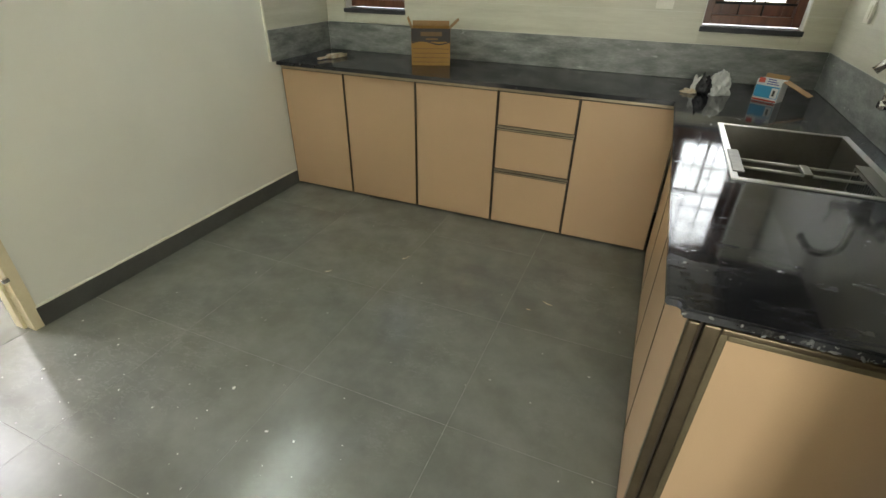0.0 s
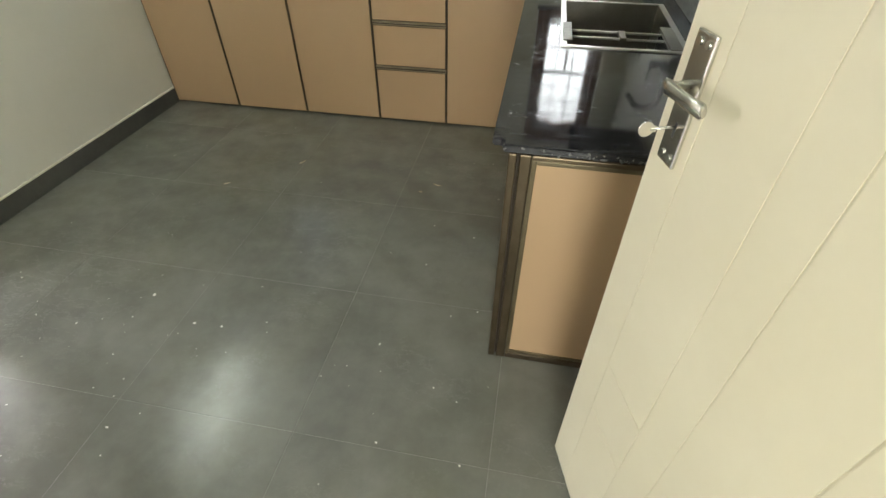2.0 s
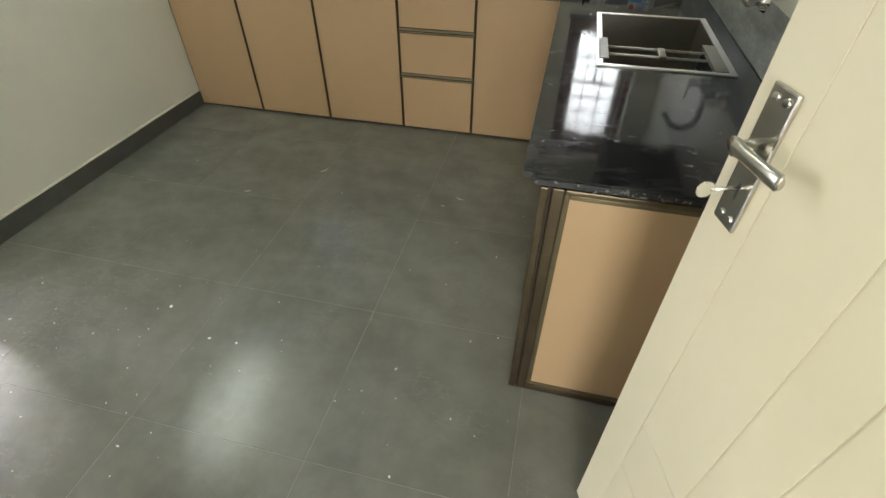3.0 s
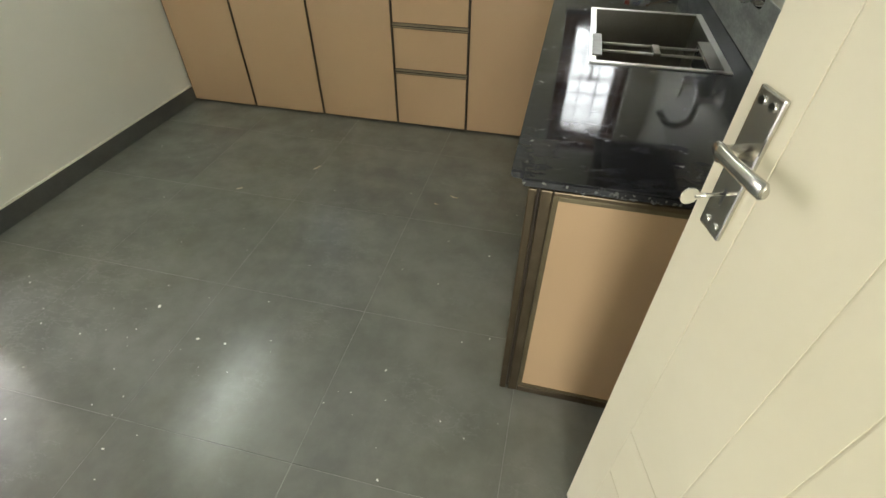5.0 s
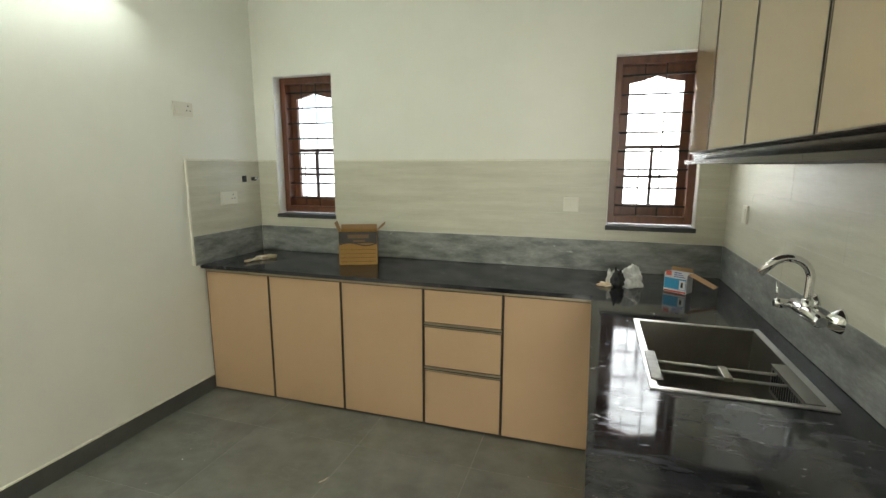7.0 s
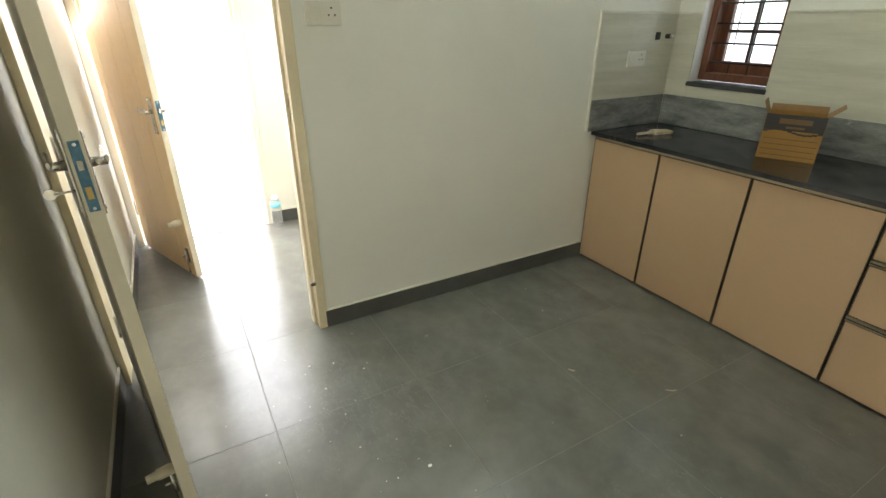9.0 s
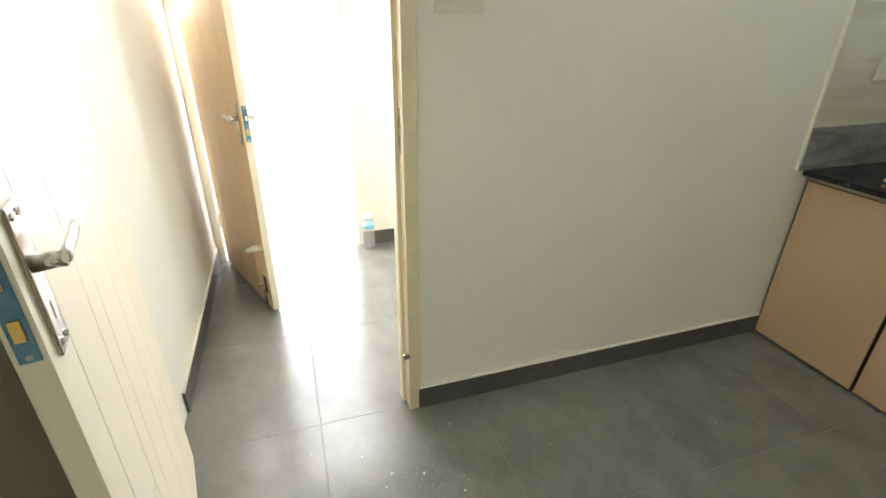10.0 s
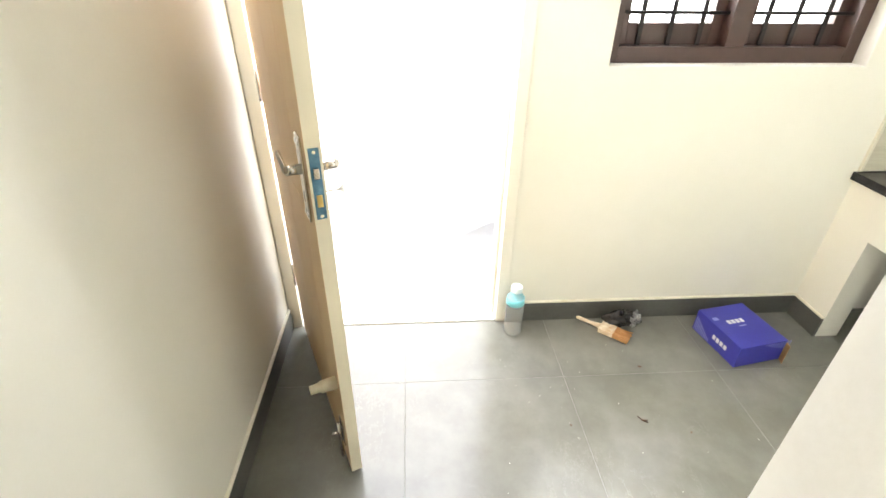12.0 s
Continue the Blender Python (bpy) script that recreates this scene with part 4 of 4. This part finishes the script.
# ---- sockets and switches ----
def wall_plate(name, label, m, w, h, rockers, holes):
    """A plate on a wall: x along it, z up, y out of it."""
    ob = thing(name, label, "socket", m)
    part("plate", box(-w / 2, 0, -h / 2, w / 2, 0.011, h / 2, 0.003), PLASTIC, ob)
    for x1, x0, z0, z1 in rockers:
        x0, x1 = -x0, -x1
        part("rocker", box(x0, 0.009, z0, x1, 0.0145, z1, 0.0015), PLASTIC, ob)
    for x, z in holes:
        part("pin_hole", tube([(x, 0.010, z), (x, 0.0118, z)], 0.0042, 8), DARKHOLE, ob)


def facing(x, y, z, turn):
    return pose(x, y, z, 0, 0, turn)


PINS = [(-0.035, 0.022), (-0.022, -0.005), (-0.048, -0.005)]
wall_plate("wall_socket", "ivory switched wall socket beside the doorway", facing(0.0, 1.535, 1.500, -90), 0.150, 0.088, [(-0.058, -0.012, -0.022, 0.022)], PINS)
wall_plate("wall_socket", "ivory switched wall socket high on the wall", facing(0.0, 3.137, 1.825, -90), 0.140, 0.086, [(-0.055, -0.012, -0.022, 0.022)], PINS)
wall_plate("wall_socket", "ivory switched socket on the wall tiles", facing(0.010, 3.452, 1.275, -90), 0.150, 0.086, [(-0.058, -0.012, -0.022, 0.022)], PINS)
wall_plate("wall_switch", "ivory double switch plate on the wall tiles", facing(2.262, YN - 0.010, 1.265, 180), 0.090, 0.090, [(-0.036, -0.002, -0.028, 0.028), (0.002, 0.036, -0.028, 0.028)], [])
wall_plate("wall_switch", "ivory switch plate on the tiles by the window", facing(XE - 0.010, 3.42, 1.262, 90), 0.070, 0.088, [(-0.022, 0.022, -0.028, 0.028)], [])

pipe = thing("pipe_stub", "capped dark pipe stub sticking out of tiles", "pipe")
part("stub", tube([(0.010, 3.700, 1.398), (0.040, 3.697, 1.398)], 0.014, 12), IRON, pipe)
part("cap", tube([(0.038, 3.697, 1.398), (0.060, 3.694, 1.402)], 0.011, 10), NICKEL, pipe)
pipe = thing("pipe_outlet", "square dark outlet plate on the tiles", "outlet")
part("plate", box(0.010, 3.597, 1.378, 0.016, 3.637, 1.422, 0.002), IRON, pipe)
part("hole", tube([(0.015, 3.617, 1.40), (0.020, 3.617, 1.40)], 0.011, 10), DARKHOLE, pipe)

# lit batten high on the west wall
lamp = thing("wall_light", "slim lit batten light mounted high on wall", "light")
part("housing", box(0.0, 1.755, 2.395, 0.042, 2.785, 2.465, 0.006), PLASTIC, lamp)
part("end_cap", box(0.0, 1.743, 2.393, 0.098, 1.755, 2.467, 0.002), PLASTIC, lamp)
part("end_cap", box(0.0, 2.785, 2.393, 0.098, 2.797, 2.467, 0.002), PLASTIC, lamp)
# lip added below the diffuser to shade the wall from its glow
part("glow_lip", box(0.0, 1.755, 2.386, 0.058, 2.785, 2.391, 0.001), PLASTIC, lamp, "white lip added to keep the glow off the wall")
part("diffuser", box(0.0425, 1.758, 2.416, 0.096, 2.782, 2.444, 0.010), BULB, lamp, "glowing white diffuser")


# ---- loose things on the worktop ----
def open_carton(name, label, m, w, d, h, outer, flaps):
    """A carton without lid, its top flaps (side, length, degrees from the wall's line) standing open."""
    ob = thing(name, label, "box", m)
    t = 0.003
    bd = bmesh.new()
    add_box(bd, 0, 0, 0, w, t, h)
    add_box(bd, 0, d - t, 0, w, d, h)
    add_box(bd, 0, t, 0, t, d - t, h)
    add_box(bd, w - t, t, 0, w, d - t, h)
    add_box(bd, t, t, 0, w - t, d - t, t)
    part("body", bd, outer, ob)
    for side, length, ang in flaps:
        if side in "lr":
            x = 0 if side == "l" else w
            mm = Matrix.Translation((x, 0, h)) @ Matrix.Rotation(radians(-ang if side == "l" else ang), 4, "Y")
            fb = box(-t / 2, 0.004, 0, t / 2, d - 0.004, length, 0.0006, mm)
        else:
            y = 0 if side == "f" else d
            mm = Matrix.Translation((0, y, h)) @ Matrix.Rotation(radians(ang if side == "f" else -ang), 4, "X")
            fb = box(0.004, -t / 2, 0, w - 0.004, t / 2, length, 0.0006, mm)
        part("flap", fb, CARD, ob, "plain brown cardboard flap")
    return ob


carton = open_carton("cardboard_box", "open orange brown cardboard carton with black band", pose(0.862, 3.430, TOP + 0.001, 0, 0, 24), 0.242, 0.150, 0.215, CARD_ORANGE, [("l", 0.060, 22), ("r", 0.070, 48), ("b", 0.03, 10)])
band = part("band", box(0.001, -0.0015, 0.140, 0.241, 0.0, 0.2145), CARD_BLACK, carton, "black printed band")
part("print_bar", box(0.058, -0.0025, 0.172, 0.190, -0.0014, 0.196), PRINT_GOLD, band, "dull gold lettering bar")
part("print_bar", box(0.090, -0.0025, 0.150, 0.165, -0.0014, 0.160), PRINT_GOLD, band)
wave = bmesh.new()
for k in range(12):
    a = k / 12
    add_box(wave, 0.002 + 0.238 * a, -0.003, 0.131 + 0.010 * math.sin(a * 7.0), 0.002 + 0.238 * (a + 1 / 12), -0.0014, 0.139 + 0.010 * math.sin(a * 7.0))
part("print_wave", wave, CARD_BLACK, carton, "wavy black printed edge")
for k in range(4):
    part("print_line", box(0.012, -0.0014, 0.020 + 0.026 * k, 0.232, -0.0006, 0.0220 + 0.026 * k), CARD_BLACK, carton)

small = open_carton("small_carton", "small white and blue product box, flap open", pose(2.757, 3.388, TOP + 0.001, 0, 0, -31), 0.112, 0.070, 0.098, PRINT_WHITE, [("r", 0.130, 112), ("b", 0.02, 20)])
part("print_panel", box(0.002, -0.0015, 0.018, 0.108, 0.0, 0.072), PRINT_CYAN, small, "sky blue printed field")
part("print_strip", box(0.002, -0.0015, 0.002, 0.108, 0.0, 0.010), PRINT_RED, small, "red printed strip")
part("print_mark", box(0.008, -0.0015, 0.084, 0.035, 0.0, 0.107), PRINT_RED, small, "small red printed square")
pic = part("print_picture", box(0.076, -0.0025, 0.020, 0.106, -0.0014, 0.066), PRINT_WHITE, small)
part("print_picture_core", box(0.084, -0.0035, 0.030, 0.094, -0.0024, 0.056), DARKHOLE, pic)
for k in range(3):
    part("print_bar", box(0.048, -0.0015, 0.080 + 0.010 * k, 0.100 - 0.008 * k, 0.0, 0.084 + 0.010 * k), PRINT_BLUE, small)


def crumple(name, label, category, centre, size, material, seed, sub=4, rough=0.55):
    """A crumpled plastic bag: folded, creased lump."""
    bm = bmesh.new()
    bmesh.ops.create_icosphere(bm, subdivisions=sub, radius=1.0)
    for v in bm.verts:
        p = v.co.copy()
        r = 1 + rough * noise.noise(p * 1.7 + Vector((seed, 0, 0))) + 0.30 * rough * noise.noise(p * 5.0 + Vector((0, seed, 0)))
        r -= 0.35 * rough * abs(noise.noise(p * 3.2 + Vector((0, 0, seed))))
        v.co = Vector((p.x * size[0], p.y * size[1], max(p.z * r, -0.72) * size[2])) * r
    low = min(v.co.z for v in bm.verts)
    for v in bm.verts:
        v.co.z = max(v.co.z - low * 0.72, 0.0)
        v.co += Vector(centre)
    for f in bm.faces:
        f.smooth = sub > 3
    return tagged(finish(name, bm, material), label, category)


crumple("plastic_bag", "crumpled thin white plastic bag on the worktop", "plastic bag", (2.594, 3.432, TOP + 0.0005), (0.066, 0.058, 0.058), BAG_WHITE, 3.1, 5, 0.42)
crumple("plastic_bag", "small knotted white plastic bag beside black wrap", "plastic bag", (2.507, 3.440, TOP + 0.0005), (0.030, 0.030, 0.050), BAG_WHITE, 9.4, 4, 0.46)
crumple("plastic_bag", "crumpled black plastic wrap on the worktop", "plastic bag", (2.535, 3.392, TOP + 0.0005), (0.032, 0.026, 0.052), BAG_BLACK, 7.7, 5, 0.36)
crumple("plastic_scrap", "small yellowish plastic scrap on the worktop", "plastic scrap", (2.474, 3.392, TOP + 0.0005), (0.036, 0.016, 0.013), HANDLEWOOD, 5.2, 3)


CREAMHAIR = surf("paint caked bristle", (0.50, 0.42, 0.24), (0.74, 0.66, 0.44), 30, 0.7, 0.6, 200, stretch=(1, 6, 1))


BAG_CLEAR = surf("grey clear plastic", (0.10, 0.10, 0.10), (0.36, 0.36, 0.36), 60, 0.2, 0.4, 60)


def paint_brush(label, m, long, wide, hair):
    """A flat brush lying on its side, along x."""
    ob = thing("paint_brush", label, "paint brush", m)
    hd = tube([(0, 0, 0.011), (0.02, 0, 0.011), (long * 0.26, 0, 0.012), (long * 0.40, 0, 0.013), (long * 0.46, 0, 0.013)], 0.01, 12, radii=[0.007, 0.009, 0.007, 0.011, 0.014])
    part("handle", hd, HANDLEWOOD, ob, "paint smeared wooden handle")
    part("ferrule", box(long * 0.46, -wide / 2, 0.001, long * 0.73, wide / 2, 0.024, 0.004), HANDLEWOOD, ob, "dull ferrule smeared with paint")
    br = bmesh.new()
    rg = random.Random(9)
    for k in range(110):
        y, z = rg.uniform(-wide / 2, wide / 2) * 0.95, rg.uniform(0.004, 0.022)
        e = long * rg.uniform(0.96, 1.01)
        add_tube(br, [(long * 0.72, y, z), (e, y * rg.uniform(1.0, 1.18), max(0.002, z * rg.uniform(0.6, 1.0)))], 0.0022, 4)
    part("bristles", br, hair, ob, "stiff paint stained bristles")
    return ob


paint_brush("paint brush caked with cream paint on worktop", pose(0.240, 3.300, TOP + 0.001, 0, 0, 80), 0.240, 0.066, CREAMHAIR)

# ---- utility room ----
CAPWHITE = surf("pale blue white plastic", (0.62, 0.76, 0.80), (0.70, 0.82, 0.85), 8, 0.35, 0.03, 80)
CLEAR = surf("clear bottle plastic", (0.90, 0.93, 0.94), (0.95, 0.97, 0.97), 8, 0.08, 0.05, 40)
CLEAR.node_tree.nodes["Principled BSDF"].inputs["Transmission Weight"].default_value = 0.82
CLEAR.node_tree.nodes["Principled BSDF"].inputs["IOR"].default_value = 1.06
bottle = thing("water_bottle", "clear plastic water bottle with cyan sleeve", "bottle", pose(-1.556, 1.478, 0.001))
prof = [(0.0, 0.034), (0.006, 0.039), (0.05, 0.039), (0.055, 0.037), (0.06, 0.039), (0.145, 0.039), (0.150, 0.037), (0.155, 0.039), (0.185, 0.036), (0.205, 0.028), (0.222, 0.019)]
part("bottle_body", tube([(0, 0, z) for z, r in prof], 0.03, 24, radii=[r for z, r in prof]), CLEAR, bottle)
part("label_sleeve", tube([(0, 0, 0.160), (0, 0, 0.190)], 0.040, 24, radii=[0.0397, 0.0368]), BOTTLECAP, bottle, "cyan sleeve")
part("cap", tube([(0, 0, 0.222), (0, 0, 0.226), (0, 0, 0.246)], 0.022, 20, radii=[0.0245, 0.0245, 0.0235]), CAPWHITE, bottle, "pale ribbed cap")

paint_brush("paint brush with orange bristles on the floor", pose(-1.625, 1.790, 0.001, 0, 0, 50), 0.243, 0.066, BRISTLE)
crumple("plastic_scrap", "crumpled black plastic scrap by the skirting", "plastic scrap", (-1.575, 1.965, 0.0005), (0.030, 0.060, 0.045), BAG_BLACK, 11.3)
crumple("plastic_scrap", "crumpled clear plastic scrap by the skirting", "plastic scrap", (-1.580, 2.030, 0.0005), (0.030, 0.028, 0.034), BAG_CLEAR, 15.3, 4)

# blue carton lying on its side
carton = thing("blue_carton", "deep blue product carton lying on the floor", "box", pose(-1.537, 2.296, 0.001, 0, 0, 10.0))
w, d, h = 0.250, 0.226, 0.103
part("body", box(0, 0, 0, w, d, h, 0.002), PRINT_BLUE, carton)
part("flap", box(w - 0.002, d - 0.003, 0.0, w + 0.030, d, h - 0.010, 0.0008, Matrix.Translation((w, d, 0)) @ Matrix.Rotation(radians(-24), 4, "Z") @ Matrix.Translation((-w, -d, 0))), CARD, carton, "brown inside of the open end flap")
for k in range(11):
    part("print_stripe", box(0.008 + 0.0085 * k, -0.0009, 0.004, 0.011 + 0.0085 * k, 0.0006, 0.018 + 0.006 * (10 - k)), PRINT_PALE, carton)
    part("print_stripe", box(w - 0.0006, 0.120 + 0.012 * k, h - 0.010 - 0.004 * k, w + 0.0009, 0.123 + 0.012 * k, h - 0.004), PRINT_PALE, carton)
for k in range(4):
    part("print_logo", box(0.112 + 0.021 * k, -0.0012, 0.038, 0.127 + 0.021 * k, 0.0006, 0.058), PRINT_WHITE, carton, "plain white logo block")
    part("print_logo", box(0.090, 0.062 + 0.021 * k, h - 0.0006, 0.112, 0.077 + 0.021 * k, h + 0.0012), PRINT_WHITE, carton, "plain white logo block")
part("print_mark", box(0.128, 0.095, h - 0.0006, 0.134, 0.128, h + 0.0012), PRINT_PALE, carton)
part("print_mark", box(0.062, 0.015, h - 0.0006, 0.080, 0.040, h + 0.0012), PRINT_PALE, carton)

# low masonry counter at the north end
base = thing("utility_counter", "low plastered counter with a dark stone slab", "counter")
cf = cells([UX, -1.455, -0.45, -0.246], [0.0, 0.485, 0.675], 0.0, 1.0, lambda i, j: not (i == 1 and j == 0))
for v in cf.verts:
    x, z, t = v.co
    v.co = (x, 2.817 + t * 0.10, z)
part("front_wall", cf, PAINT, base, "cream plastered front with an opening")
part("slab", box(UX, 2.797, 0.675, -0.246, UY, 0.708, 0.003), GRANITE, base, "dark stone slab")
for k, (z0, z1) in enumerate(((0.711, 0.89), (0.89, 1.045), (1.045, 1.20), (1.20, 1.355))):
    part("tile", box(UX, 2.825, z0 + 0.001, UX + 0.010, UY, z1 - 0.001, 0.001), TILE, wall_u)
part("tile_trim", box(UX, 2.812, 0.710, UX + 0.013, 2.824, 1.365, 0.002), BEAD, wall_u, "white cement edge of the tiling")


# ---- crumbs and litter on the floors ----
def litter(name, label, spots, material, size, seed):
    rg = random.Random(seed)
    bm = bmesh.new()
    for x, y in spots:
        s = size * rg.uniform(0.5, 1.3)
        mm = Matrix.Translation((x, y, 0.0005 + s * 0.25)) @ Matrix.Rotation(rg.uniform(0, 6.28), 4, "Z") @ Matrix.Diagonal((rg.uniform(0.7, 1.8), rg.uniform(0.6, 1.1), 0.45, 1))
        bmesh.ops.create_icosphere(bm, subdivisions=1, radius=s * 0.5, matrix=mm)
    return tagged(finish(name, bm, material), label, "litter", kind="stuff")


rg = random.Random(21)
spots = [(rg.uniform(0.05, 2.4), rg.uniform(0.75, 3.0)) for k in range(52)] + [(rg.gauss(0.9, 0.45), rg.gauss(1.2, 0.25)) for k in range(42)]
litter("crumbs", "white plaster crumbs scattered over the kitchen floor", [p for p in spots if 0.03 < p[0] < 2.42 and 0.72 < p[1] < 3.1], DUST, 0.0045, 1)
litter("crumbs", "larger plaster crumbs near the doorway", [(0.32, 1.331), (0.287, 1.224), (0.471, 1.248), (1.419, 1.358), (1.306, 1.353), (1.959, 1.278), (2.147, 1.021), (0.447, 2.503), (1.277, 0.906), (1.055, 1.46)], DUST, 0.0105, 2)
litter("crumbs", "smaller plaster crumbs before the sink counter", [(2.285, 1.248), (2.471, 1.286), (2.373, 1.209), (2.417, 0.998), (1.58, 1.412), (2.048, 1.392), (1.037, 1.296), (1.007, 1.438), (0.425, 1.445)], DUST, 0.007, 6)
litter("crumbs", "plaster dust and crumbs on the utility floor", [(rg.uniform(-1.5, -0.4), rg.uniform(1.3, 2.6)) for k in range(22)] + [(rg.gauss(-1.15, 0.2), rg.gauss(1.58, 0.10)) for k in range(14)], DUST, 0.0030, 3)
litter("dry_bits", "dry brown leaf bits on the utility floor", [(-1.052, 1.595), (-0.999, 2.011), (-1.314, 1.957)], DRYBITS, 0.012, 4)


def sticks(name, label, lines, material, thick):
    """Thin dry stalks lying on the floor, each from one point to another."""
    bm = bmesh.new()
    for x0, y0, x1, y1 in lines:
        mx, my = (x0 + x1) / 2 + 0.15 * (y1 - y0), (y0 + y1) / 2 - 0.15 * (x1 - x0)
        add_tube(bm, [(x0, y0, thick), (mx, my, thick * 1.6), (x1, y1, thick)], thick, 6, radii=[thick * 0.6, thick, thick * 0.5])
    return tagged(finish(name, bm, material), label, "litter", kind="stuff")


sticks("dry_bits", "dark dry stalk on the utility floor", [(-1.078, 1.848, -1.046, 1.878), (-1.06, 1.862, -1.058, 1.880)], DRYBITS, 0.0022)
sticks("dry_bits", "pale straw bits on the kitchen floor", [(2.026, 2.498, 2.073, 2.484), (1.966, 2.408, 1.986, 2.406), (1.214, 2.560, 1.237, 2.604), (0.895, 2.28, 0.922, 2.30)], HANDLEWOOD, 0.0018)

# ---- floor tiles, each with its own edges ----
PX, PY, J = 0.631, 0.628, 0.0010
OX, OY = 1.243 - 5 * PX, 1.006 - 7 * PY
tiles = {}
x = OX
while x < 3.9:
    y = OY
    while y < 3.8:
        r = (max(x, -1.63 if y > 0.2 else 0.35), max(y, -3.05), min(x + PX, 3.11 if y > 0.2 else 3.85), min(y + PY, 3.79))
        if r[2] - r[0] > 0.02 and r[3] - r[1] > 0.02 and not (r[2] < 0.3 and r[3] < 0.36):
            key = (round(r[2] - r[0], 3), round(r[3] - r[1], 3))
            if key not in tiles:
                bm = box(J, J, -0.010, key[0] - J, key[1] - J, 0.0, 0.0008)
                bmesh.ops.recalc_face_normals(bm, faces=bm.faces)
                tiles[key] = bpy.data.meshes.new("floor_tile")
                bm.to_mesh(tiles[key])
                bm.free()
                tiles[key].materials.append(FLOOR)
            ob = new("floor_tile", tiles[key])
            ob.parent = floor
            ob.location = (r[0], r[1], 0)
        y += PY
    x += PX
